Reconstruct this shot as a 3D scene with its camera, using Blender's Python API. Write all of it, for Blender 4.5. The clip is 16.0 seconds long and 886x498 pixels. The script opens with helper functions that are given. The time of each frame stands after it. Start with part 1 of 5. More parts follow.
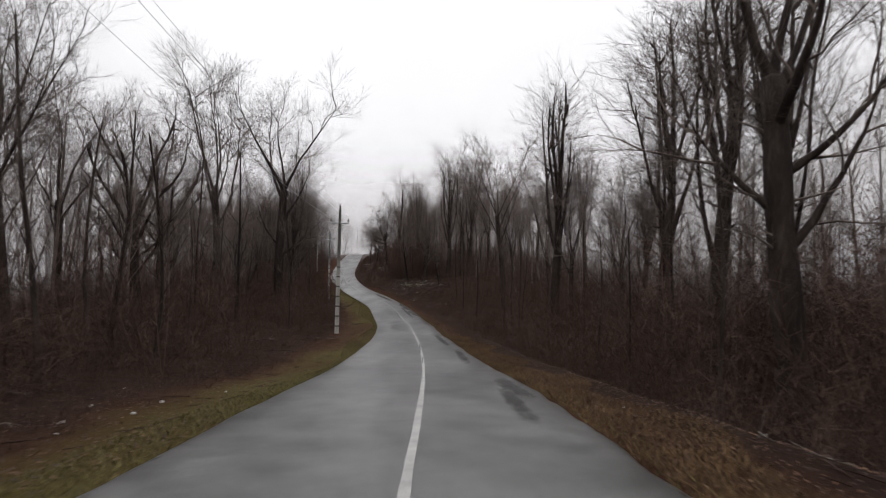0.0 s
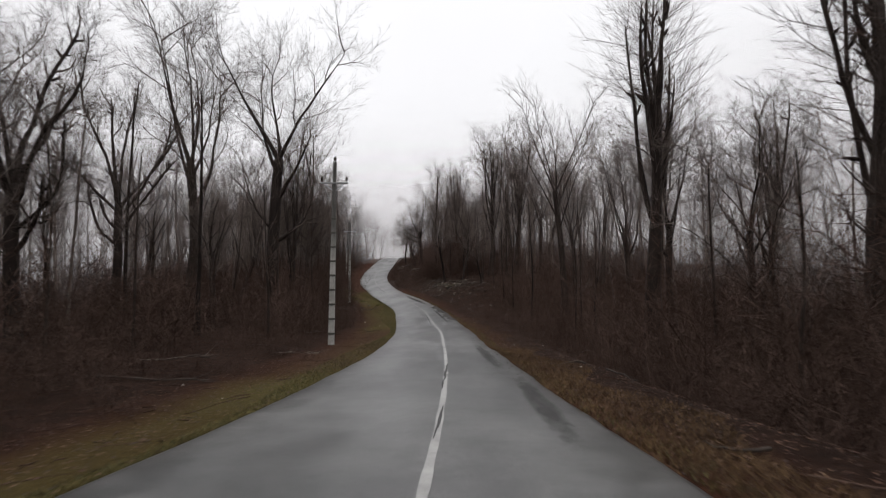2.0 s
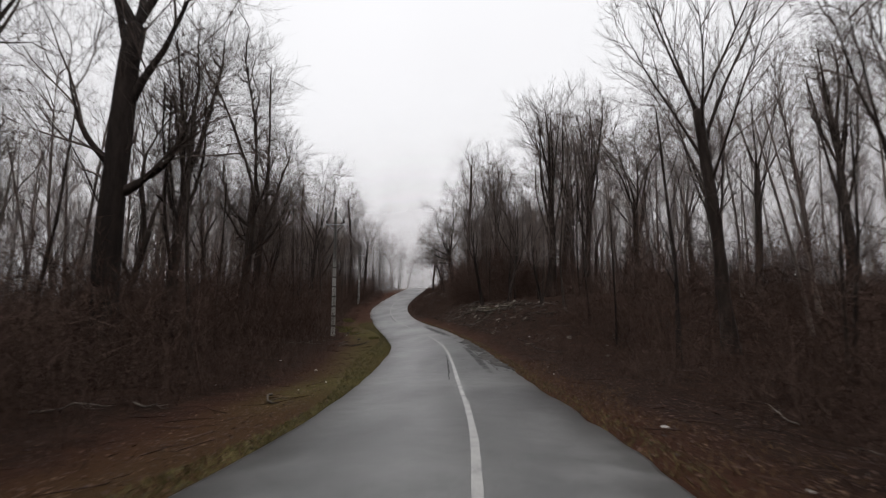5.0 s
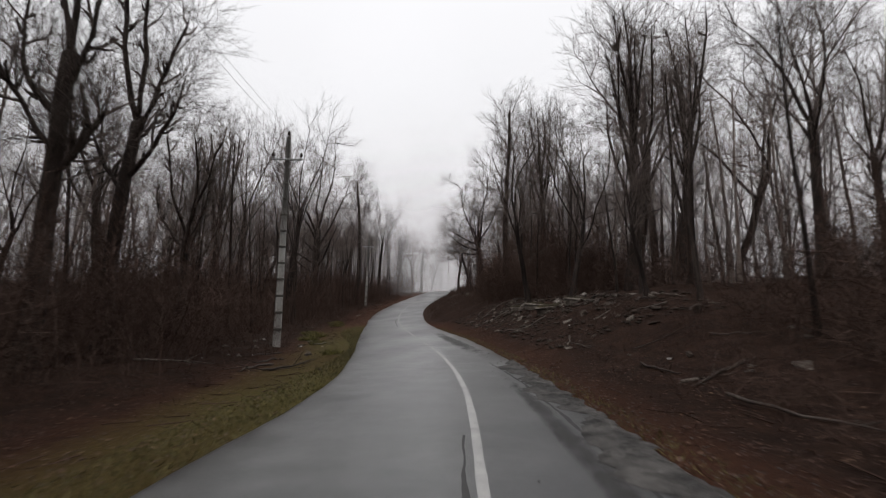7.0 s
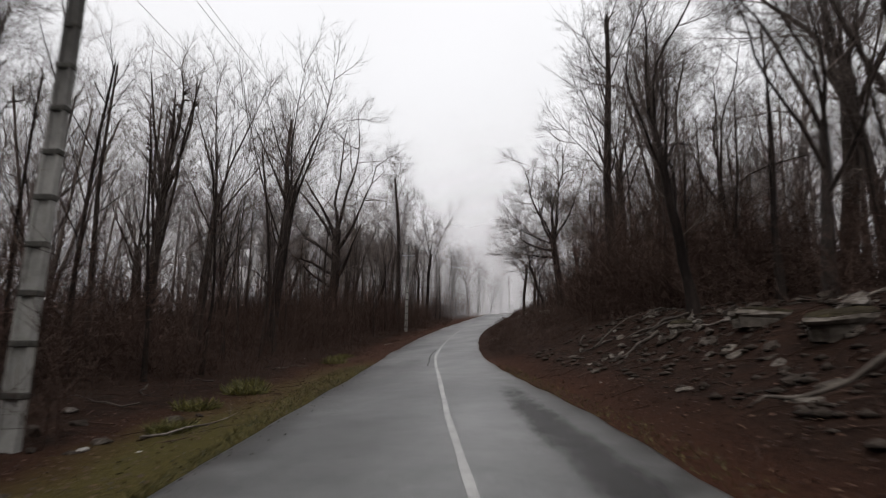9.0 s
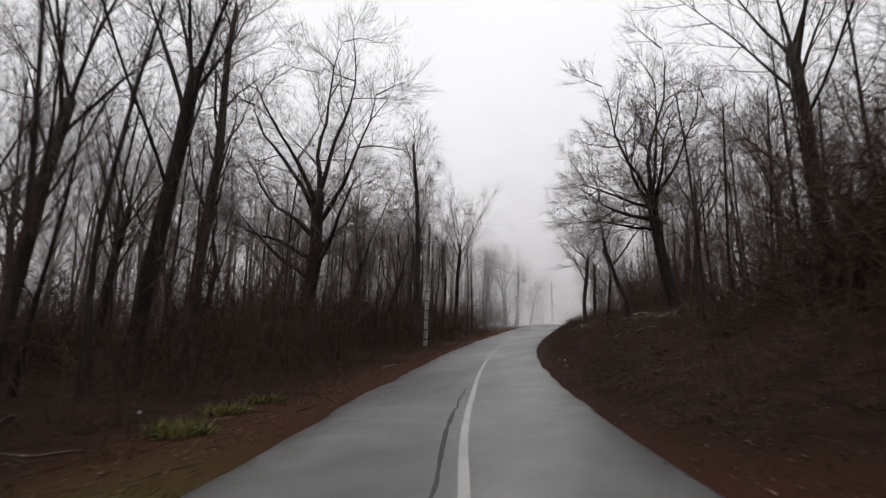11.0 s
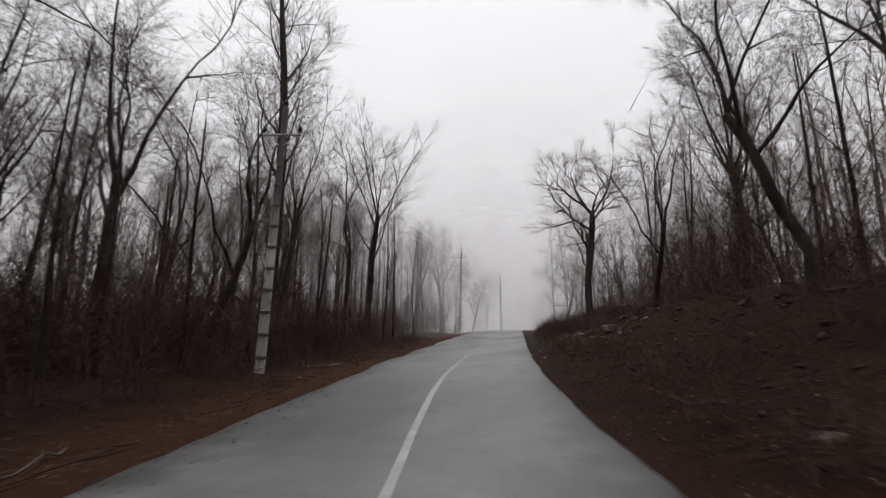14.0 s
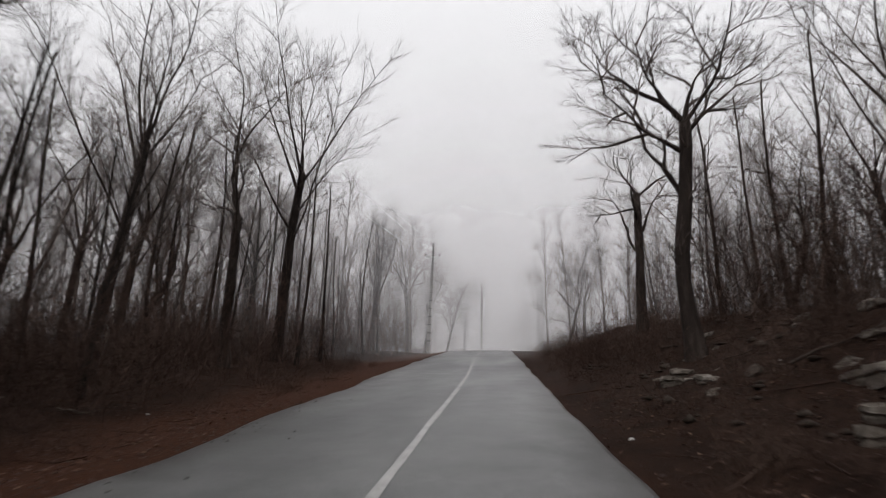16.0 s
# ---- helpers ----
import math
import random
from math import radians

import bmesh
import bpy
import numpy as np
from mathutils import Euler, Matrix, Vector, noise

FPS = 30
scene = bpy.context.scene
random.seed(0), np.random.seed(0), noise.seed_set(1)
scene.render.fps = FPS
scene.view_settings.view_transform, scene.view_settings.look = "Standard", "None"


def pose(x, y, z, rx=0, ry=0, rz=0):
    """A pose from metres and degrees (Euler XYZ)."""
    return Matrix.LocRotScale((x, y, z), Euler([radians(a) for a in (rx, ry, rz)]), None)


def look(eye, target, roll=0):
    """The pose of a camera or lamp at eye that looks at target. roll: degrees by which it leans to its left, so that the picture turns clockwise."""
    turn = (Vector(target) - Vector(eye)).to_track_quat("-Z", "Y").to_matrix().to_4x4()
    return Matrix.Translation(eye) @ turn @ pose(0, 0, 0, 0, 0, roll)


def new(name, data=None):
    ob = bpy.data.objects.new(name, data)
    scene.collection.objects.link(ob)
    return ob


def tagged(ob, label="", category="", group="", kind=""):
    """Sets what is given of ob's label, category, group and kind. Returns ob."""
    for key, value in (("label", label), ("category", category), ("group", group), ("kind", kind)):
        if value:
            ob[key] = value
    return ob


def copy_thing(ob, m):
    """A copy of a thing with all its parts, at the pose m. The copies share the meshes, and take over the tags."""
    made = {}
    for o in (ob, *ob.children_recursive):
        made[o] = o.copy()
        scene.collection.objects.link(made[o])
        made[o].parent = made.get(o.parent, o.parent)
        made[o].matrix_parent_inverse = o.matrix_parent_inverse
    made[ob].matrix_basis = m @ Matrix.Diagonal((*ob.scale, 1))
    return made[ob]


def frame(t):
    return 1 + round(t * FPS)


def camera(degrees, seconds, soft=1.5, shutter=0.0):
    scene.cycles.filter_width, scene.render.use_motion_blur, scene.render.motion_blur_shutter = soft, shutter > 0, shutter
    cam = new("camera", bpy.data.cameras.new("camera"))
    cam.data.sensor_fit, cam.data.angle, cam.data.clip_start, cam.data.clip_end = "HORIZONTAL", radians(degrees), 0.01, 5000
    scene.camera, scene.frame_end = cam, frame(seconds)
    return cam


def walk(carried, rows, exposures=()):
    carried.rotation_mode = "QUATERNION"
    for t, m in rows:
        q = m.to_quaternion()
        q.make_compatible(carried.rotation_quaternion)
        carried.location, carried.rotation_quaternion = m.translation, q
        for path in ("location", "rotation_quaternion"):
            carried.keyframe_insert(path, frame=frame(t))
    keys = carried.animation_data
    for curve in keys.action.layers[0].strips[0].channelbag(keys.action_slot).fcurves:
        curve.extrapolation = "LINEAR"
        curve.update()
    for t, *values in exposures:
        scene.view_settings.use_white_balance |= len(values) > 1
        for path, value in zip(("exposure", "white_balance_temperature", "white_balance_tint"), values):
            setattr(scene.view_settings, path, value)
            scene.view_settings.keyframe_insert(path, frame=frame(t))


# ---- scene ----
# ---- camera ----
cam = camera(76.1, 16.0, soft=1.15, shutter=0.35)
PATH = [
    (0, (0.0, 0.0, 1.4), (0.0, 1.996, 1.522), -0.0),
    (0.5, (0.096, 3.628, 1.088), (0.048, 5.623, 1.215), -0.0),
    (1, (0.122, 7.349, 0.777), (0.039, 9.343, 0.906), -0.1),
    (1.5, (0.03, 11.1, 0.468), (-0.092, 13.092, 0.603), -0.4),
    (2, (-0.097, 15.005, 0.168), (-0.245, 16.994, 0.321), -0.8),
    (2.5, (-0.278, 19.117, -0.11), (-0.438, 21.103, 0.063), 0.0),
    (3, (-0.504, 23.211, -0.362), (-0.677, 25.194, -0.166), -0.1),
    (3.5, (-0.743, 27.294, -0.513), (-0.936, 29.271, -0.279), 0.6),
    (4, (-1.077, 31.752, -0.654), (-1.291, 33.728, -0.434), 0.5),
    (4.2, (-1.252, 33.544, -0.713), (-1.477, 35.517, -0.476), -0.0),
    (6.3, (-3.628, 53.461, -0.892), (-3.955, 55.409, -0.578), 0.1),
    (6.5, (-3.878, 55.372, -0.866), (-4.215, 57.318, -0.547), 0.2),
    (7, (-4.53, 60.174, -0.784), (-4.901, 62.112, -0.458), 0.3),
    (7.5, (-5.209, 64.9, -0.654), (-5.611, 66.827, -0.304), -0.0),
    (8, (-6.07, 69.295, -0.42), (-6.509, 71.209, -0.039), -0.1),
    (8.5, (-7.097, 73.763, -0.139), (-7.603, 75.651, 0.284), -0.1),
    (9, (-8.343, 78.307, 0.165), (-8.907, 80.18, 0.581), -0.1),
    (9.2, (-8.855, 80.085, 0.284), (-9.44, 81.952, 0.699), -0.0),
    (11.3, (-14.501, 97.96, 1.567), (-15.167, 99.788, 2.032), 0.5),
    (11.5, (-14.991, 99.619, 1.724), (-15.642, 101.453, 2.185), 0.2),
    (12, (-16.17, 103.778, 2.139), (-16.768, 105.63, 2.601), -0.6),
    (12.5, (-17.309, 108.018, 2.499), (-17.863, 109.884, 2.958), -0.2),
    (13, (-18.422, 112.267, 2.867), (-18.932, 114.146, 3.326), -0.1),
    (13.5, (-19.388, 116.554, 3.242), (-19.866, 118.437, 3.717), 0.1),
    (14, (-20.271, 120.869, 3.683), (-20.718, 122.756, 4.175), 0.0),
    (14.5, (-21.075, 125.144, 4.171), (-21.498, 127.029, 4.688), -0.2),
    (15, (-21.977, 129.51, 4.715), (-22.369, 131.396, 5.251), -0.2),
    (15.5, (-22.35, 133.508, 5.255), (-22.732, 135.394, 5.802), 0.4),
    (16, (-22.868, 137.639, 5.787), (-23.242, 139.527, 6.332), 0.7),
]
walk(cam, [(t, look(eye, target, roll)) for t, eye, target, roll in PATH],
     [(0, 0.32), (3.5, 0.22), (9, 0.17), (12.5, 0.18), (16, 0.09)])

SKY_LOW, SKY_HIGH = 0.67, 0.97
FOG_SIDES = [(32, 0.16), (43, 0.20), (56, 0.25), (72, 0.35), (90, 0.6), (112, 0.85)]
ROAD_ROUGH = (0.27, 0.50)
FOG_BANKS = [(172, 0.09), (181, 0.10), (187, 0.12), (197, 0.22), (206, 0.25), (221, 0.35), (240, 0.5), (270, 0.8), (320, 0.95)]

# ---- world, sun ----
world = bpy.data.worlds.new("overcast")
scene.world = world
world.use_nodes = True
wn, wl = world.node_tree.nodes, world.node_tree.links
wn.clear()
w_out = wn.new("ShaderNodeOutputWorld")
w_bg = wn.new("ShaderNodeBackground")
w_sky = wn.new("ShaderNodeTexSky")
w_sky.sky_type, w_sky.sun_disc = "NISHITA", False
w_sky.sun_elevation, w_sky.sun_rotation = radians(64), radians(195)
w_bw = wn.new("ShaderNodeRGBToBW")
w_dim = wn.new("ShaderNodeMath")
w_dim.operation = "MULTIPLY"
w_dim.inputs[1].default_value = 0.02
w_tc = wn.new("ShaderNodeTexCoord")
w_sep = wn.new("ShaderNodeSeparateXYZ")
w_ramp = wn.new("ShaderNodeMapRange")       # overcast sky, brighter towards the zenith
w_ramp.inputs["From Min"].default_value, w_ramp.inputs["From Max"].default_value = 0.0, 1.0
w_ramp.inputs["To Min"].default_value, w_ramp.inputs["To Max"].default_value = SKY_LOW, SKY_HIGH
w_cloud = wn.new("ShaderNodeTexNoise")
w_cloud.inputs["Scale"].default_value, w_cloud.inputs["Detail"].default_value = 2.2, 4.0
w_cmap = wn.new("ShaderNodeMapRange")
w_cmap.inputs["To Min"].default_value, w_cmap.inputs["To Max"].default_value = 0.93, 1.07
w_mul = wn.new("ShaderNodeMath")
w_mul.operation = "MULTIPLY"
w_add = wn.new("ShaderNodeMath")
w_add.operation = "ADD"
w_tint = wn.new("ShaderNodeMix")
w_tint.data_type, w_tint.blend_type = "RGBA", "MULTIPLY"
w_tint.inputs["Factor"].default_value = 1.0
w_tint.inputs[7].default_value = (0.975, 0.972, 1.0, 1)
wl.new(w_sky.outputs[0], w_bw.inputs[0])
wl.new(w_bw.outputs[0], w_dim.inputs[0])
wl.new(w_tc.outputs["Generated"], w_sep.inputs[0])
wl.new(w_tc.outputs["Generated"], w_cloud.inputs["Vector"])
wl.new(w_sep.outputs["Z"], w_ramp.inputs["Value"])
wl.new(w_cloud.outputs[0], w_cmap.inputs["Value"])
wl.new(w_ramp.outputs[0], w_mul.inputs[0])
wl.new(w_cmap.outputs[0], w_mul.inputs[1])
wl.new(w_mul.outputs[0], w_add.inputs[0])
wl.new(w_dim.outputs[0], w_add.inputs[1])
wl.new(w_add.outputs[0], w_tint.inputs[6])
wl.new(w_tint.outputs[2], w_bg.inputs["Color"])
w_bg.inputs["Strength"].default_value = 1.0
wl.new(w_bg.outputs[0], w_out.inputs["Surface"])

sun = new("sun", bpy.data.lights.new("sun", "SUN"))
sun.data.energy, sun.data.angle, sun.data.color = 1.3, radians(70), (1.0, 0.97, 0.93)
sun.matrix_world = look((0, 0, 80), (9, 33, 10))
scene.cycles.transparent_max_bounces = 32


# ---- materials ----
def material(name, rough=0.8, spec=0.5):
    m = bpy.data.materials.new(name)
    m.use_nodes = True
    b = m.node_tree.nodes["Principled BSDF"]
    b.inputs["Roughness"].default_value = rough
    b.inputs["Specular IOR Level"].default_value = spec
    return m, m.node_tree.nodes, m.node_tree.links, b


def ramp(n, stops):
    r = n.new("ShaderNodeValToRGB")
    e = r.color_ramp.elements
    e[0].position, e[0].color = stops[0][0], (*stops[0][1], 1)
    e[1].position, e[1].color = stops[-1][0], (*stops[-1][1], 1)
    for p, c in stops[1:-1]:
        k = e.new(p)
        k.color = (*c, 1)
    return r


def noise_tex(n, l, scale, detail=5.0, rough=0.6, stretch=None):
    t = n.new("ShaderNodeTexNoise")
    t.inputs["Scale"].default_value, t.inputs["Detail"].default_value, t.inputs["Roughness"].default_value = scale, detail, rough
    c = n.new("ShaderNodeTexCoord")
    if stretch:
        g = n.new("ShaderNodeMapping")
        g.inputs["Scale"].default_value = stretch
        l.new(c.outputs["Object"], g.inputs[0])
        l.new(g.outputs[0], t.inputs["Vector"])
    else:
        l.new(c.outputs["Object"], t.inputs["Vector"])
    return t


def bump(n, l, b, height, strength, distance):
    u = n.new("ShaderNodeBump")
    u.inputs["Strength"].default_value, u.inputs["Distance"].default_value = strength, distance
    l.new(height, u.inputs["Height"])
    l.new(u.outputs[0], b.inputs["Normal"])


def mixed(n, l, fac, a, b, mode="MIX"):
    x = n.new("ShaderNodeMix")
    x.data_type, x.blend_type = "RGBA", mode
    for sock, v in ((x.inputs[0], fac), (x.inputs[6], a), (x.inputs[7], b)):
        if isinstance(v, (int, float)):
            sock.default_value = v
        elif isinstance(v, tuple):
            sock.default_value = (*v, 1)
        else:
            l.new(v, sock)
    return x.outputs[2]


def spotted(name, stops, scale, rough=0.8, spec=0.4, fine=None, stretch=None, bump_strength=0.5, bump_distance=0.02, per_object=0.0, per_island=0.0):
    """Two scales of noise over a colour ramp, with relief of the finer one."""
    m, n, l, b = material(name, rough, spec)
    t = noise_tex(n, l, scale, 6.0, 0.65, stretch)
    f = noise_tex(n, l, fine or scale * 7, 4.0, 0.7, stretch)
    add = n.new("ShaderNodeMath")
    add.operation = "MULTIPLY_ADD"
    l.new(f.outputs[0], add.inputs[0])
    add.inputs[1].default_value = 0.5
    half = n.new("ShaderNodeMath")
    half.operation = "MULTIPLY_ADD"
    l.new(t.outputs[0], half.inputs[0])
    half.inputs[1].default_value, half.inputs[2].default_value = 1.0, -0.25
    l.new(half.outputs[0], add.inputs[2])
    value = add.outputs[0]
    for amount, kind in ((per_object, "ShaderNodeObjectInfo"), (per_island, "ShaderNodeNewGeometry")):
        if amount:
            o = n.new(kind)
            k = n.new("ShaderNodeMath")
            k.operation = "MULTIPLY_ADD"
            l.new(o.outputs["Random" if kind == "ShaderNodeObjectInfo" else "Random Per Island"], k.inputs[0])
            k.inputs[1].default_value = amount
            k2 = n.new("ShaderNodeMath")
            k2.operation = "ADD"
            l.new(value, k.inputs[2])
            l.new(k.outputs[0], k2.inputs[0])
            k2.inputs[1].default_value = -amount / 2
            value = k2.outputs[0]
    r = ramp(n, stops)
    l.new(value, r.inputs[0])
    l.new(r.outputs[0], b.inputs["Base Color"])
    bump(n, l, b, f.outputs[0], bump_strength, bump_distance)
    return m


BARK = spotted("wet_bark", [(0.3, (0.011, 0.0077, 0.0066)), (0.55, (0.026, 0.0186, 0.0157)), (0.8, (0.058, 0.046, 0.039))], 1.4, 0.8, 0.12,
               fine=9, stretch=(1, 1, 0.22), bump_strength=0.9, bump_distance=0.05, per_object=0.25)
TWIG = spotted("twig_bark", [(0.3, (0.055, 0.042, 0.036)), (0.7, (0.135, 0.110, 0.098))], 0.6, 0.85, 0.06, bump_strength=0.0, per_object=0.3, per_island=0.2)
BRUSH = spotted("brush_stems", [(0.25, (0.032, 0.0198, 0.0157)), (0.55, (0.058, 0.0370, 0.0300)), (0.8, (0.096, 0.066, 0.053))], 0.25, 0.9, 0.04, bump_strength=0.0, per_island=0.34)
STONE = spotted("limestone", [(0.3, (0.022, 0.016, 0.012)), (0.55, (0.055, 0.043, 0.035)), (0.8, (0.19, 0.172, 0.155))], 2.2, 0.85, 0.15, fine=11,
                bump_strength=0.8, bump_distance=0.04, per_object=0.35)
PALE = spotted("pale_stone", [(0.3, (0.16, 0.15, 0.14)), (0.7, (0.42, 0.40, 0.38))], 5, 0.7, 0.3, per_object=0.2)
SLAB = spotted("pale_limestone", [(0.3, (0.045, 0.036, 0.029)), (0.6, (0.125, 0.108, 0.092)), (0.8, (0.27, 0.245, 0.22))], 2.2, 0.85, 0.15, fine=14, bump_strength=0.8, bump_distance=0.03, per_object=0.3)
DEADWOOD = spotted("dead_wood", [(0.3, (0.024, 0.017, 0.013)), (0.6, (0.065, 0.052, 0.042)), (0.8, (0.16, 0.14, 0.12))], 2.0, 0.8, 0.3, fine=14,
                   stretch=(1, 1, 0.3), per_object=0.5)
CONCRETE = spotted("pole_concrete", [(0.25, (0.13, 0.125, 0.115)), (0.5, (0.28, 0.27, 0.255)), (0.8, (0.40, 0.39, 0.37))], 1.1, 0.85, 0.3, fine=16,
                   stretch=(1, 1, 0.5), bump_strength=0.4, bump_distance=0.01)
# upper column painted darker from 4.2 to 6.4 m, as if backlit by sky
backlit_n, backlit_l = CONCRETE.node_tree.nodes, CONCRETE.node_tree.links
backlit_b = backlit_n["Principled BSDF"]
backlit_from = backlit_b.inputs["Base Color"].links[0].from_socket
backlit_c, backlit_z, backlit_r = backlit_n.new("ShaderNodeTexCoord"), backlit_n.new("ShaderNodeSeparateXYZ"), backlit_n.new("ShaderNodeMapRange")
backlit_r.inputs["From Min"].default_value, backlit_r.inputs["From Max"].default_value = 4.2, 6.4
backlit_l.new(backlit_c.outputs["Object"], backlit_z.inputs[0])
backlit_l.new(backlit_z.outputs["Z"], backlit_r.inputs["Value"])
backlit_l.new(mixed(backlit_n, backlit_l, backlit_r.outputs[0], backlit_from, mixed(backlit_n, backlit_l, 1.0, backlit_from, (0.26, 0.255, 0.25), "MULTIPLY")), backlit_b.inputs["Base Color"])
# concrete of the step ledges, with the shadow under them put into its colour
DARK_CONCRETE = spotted("shaded_concrete", [(0.3, (0.03, 0.028, 0.025)), (0.7, (0.09, 0.085, 0.075))], 6, 0.85, 0.3)
STEEL = spotted("galvanised_steel", [(0.3, (0.09, 0.09, 0.09)), (0.7, (0.20, 0.20, 0.20))], 6, 0.55, 0.5)
PORCELAIN = spotted("brown_porcelain", [(0.3, (0.012, 0.008, 0.007)), (0.7, (0.03, 0.02, 0.016))], 8, 0.25, 0.5, bump_strength=0.0)
WIRE = spotted("aluminium_wire", [(0.3, (0.09, 0.09, 0.09)), (0.7, (0.16, 0.16, 0.16))], 3, 0.6, 0.4, bump_strength=0.0)
LEAF = spotted("fallen_leaves", [(0.15, (0.018, 0.008, 0.005)), (0.45, (0.045, 0.018, 0.010)), (0.7, (0.076, 0.034, 0.016)), (0.98, (0.11, 0.066, 0.036))], 0.5, 0.7, 0.35,
               bump_strength=0.0, per_island=0.8)
GRIT = spotted("asphalt_grit", [(0.3, (0.045, 0.042, 0.038)), (0.7, (0.12, 0.115, 0.108))], 4, 0.8, 0.2, bump_strength=0.0, per_island=0.6)
GRASS = spotted("winter_grass", [(0.2, (0.030, 0.028, 0.009)), (0.5, (0.066, 0.060, 0.016)), (0.8, (0.12, 0.095, 0.032))], 0.6, 0.7, 0.3, bump_strength=0.0, per_island=0.6)
STRAW = spotted("dead_grass", [(0.2, (0.030, 0.0155, 0.0075)), (0.5, (0.062, 0.035, 0.0160)), (0.8, (0.110, 0.068, 0.032))], 0.6, 0.8, 0.2, bump_strength=0.0, per_island=0.6)
MOULD = spotted("leaf_mould", [(0.3, (0.012, 0.0088, 0.0055)), (0.55, (0.026, 0.0205, 0.0115)), (0.8, (0.052, 0.044, 0.020))], 2.5, 0.9, 0.08, fine=20, bump_strength=0.9, bump_distance=0.03)
TAR = spotted("wet_tar", [(0.3, (0.014, 0.013, 0.013)), (0.7, (0.034, 0.033, 0.032))], 3, 0.6, 0.3, bump_strength=0.3, bump_distance=0.006)
CRUMBLE = spotted("crumbled_asphalt", [(0.38, (0.009, 0.0082, 0.0076)), (0.5, (0.034, 0.031, 0.029)), (0.66, (0.072, 0.067, 0.063))], 2.0, 0.75, 0.25, fine=18, bump_strength=0.8, bump_distance=0.02)
MOSS = spotted("mossy_bush", [(0.2, (0.040, 0.038, 0.012)), (0.6, (0.095, 0.088, 0.024)), (0.9, (0.18, 0.155, 0.042))], 1.0, 0.7, 0.3, bump_strength=0.0, per_island=0.5)


def asphalt_material():
    m, n, l, b = material("wet_asphalt", 0.45, 0.5)
    big, mid, grain = noise_tex(n, l, 0.16, 4.0), noise_tex(n, l, 1.3, 5.0), noise_tex(n, l, 70, 3.0, 0.7)
    c1 = ramp(n, [(0.32, (0.054, 0.054, 0.055)), (0.66, (0.118, 0.117, 0.116))])
    l.new(big.outputs[0], c1.inputs[0])
    c2 = ramp(n, [(0.32, (0.68, 0.68, 0.68)), (0.66, (1.18, 1.18, 1.18))])
    l.new(mid.outputs[0], c2.inputs[0])
    c3 = ramp(n, [(0.35, (0.6, 0.6, 0.6)), (0.7, (1.35, 1.35, 1.35))])
    l.new(grain.outputs[0], c3.inputs[0])
    col = mixed(n, l, 1.0, mixed(n, l, 1.0, c1.outputs[0], c2.outputs[0], "MULTIPLY"), c3.outputs[0], "MULTIPLY")
    blot = noise_tex(n, l, 7.0, 5.0, 0.75)
    c4 = ramp(n, [(0.3, (0.80, 0.80, 0.80)), (0.7, (1.18, 1.18, 1.18))])
    l.new(blot.outputs[0], c4.inputs[0])
    col = mixed(n, l, 1.0, col, c4.outputs[0], "MULTIPLY")
    across = n.new("ShaderNodeAttribute")
    across.attribute_name = "rim"
    ragged = n.new("ShaderNodeMath")
    ragged.operation = "MULTIPLY_ADD"
    l.new(mid.outputs[0], ragged.inputs[0])
    ragged.inputs[1].default_value = 1.3
    l.new(across.outputs["Fac"], ragged.inputs[2])
    dirt = ramp(n, [(0.75, (0.46, 0.44, 0.42)), (1.35, (1.0, 1.0, 1.0))])
    half = n.new("ShaderNodeMath")
    half.operation = "MULTIPLY"
    l.new(ragged.outputs[0], half.inputs[0])
    half.inputs[1].default_value = 0.5
    dirt.color_ramp.elements[0].position, dirt.color_ramp.elements[1].position = 0.36, 0.72
    l.new(half.outputs[0], dirt.inputs[0])
    col = mixed(n, l, 1.0, col, dirt.outputs[0], "MULTIPLY")
    l.new(col, b.inputs["Base Color"])
    wet = noise_tex(n, l, 0.35, 3.0, 0.5, (1.0, 0.25, 1.0))
    r = n.new("ShaderNodeMapRange")
    r.inputs["From Min"].default_value, r.inputs["From Max"].default_value = 0.22, 0.78
    r.inputs["To Min"].default_value, r.inputs["To Max"].default_value = ROAD_ROUGH
    l.new(wet.outputs[0], r.inputs["Value"])
    l.new(r.outputs[0], b.inputs["Roughness"])
    bump(n, l, b, grain.outputs[0], 0.35, 0.006)
    return m


def paint_material():
    m, n, l, b = material("worn_line_paint", 0.55, 0.4)
    t, f = noise_tex(n, l, 1.6, 6.0, 0.75), noise_tex(n, l, 40, 3.0, 0.7)
    add = n.new("ShaderNodeMath")
    add.operation = "MULTIPLY_ADD"
    l.new(f.outputs[0], add.inputs[0])
    add.inputs[1].default_value = 0.5
    l.new(t.outputs[0], add.inputs[2])
    r = ramp(n, [(0.50, (0.115, 0.115, 0.113)), (0.64, (0.23, 0.228, 0.222)), (0.95, (0.34, 0.335, 0.325))])
    l.new(add.outputs[0], r.inputs[0])
    l.new(r.outputs[0], b.inputs["Base Color"])
    bump(n, l, b, f.outputs[0], 0.3, 0.004)
    return m


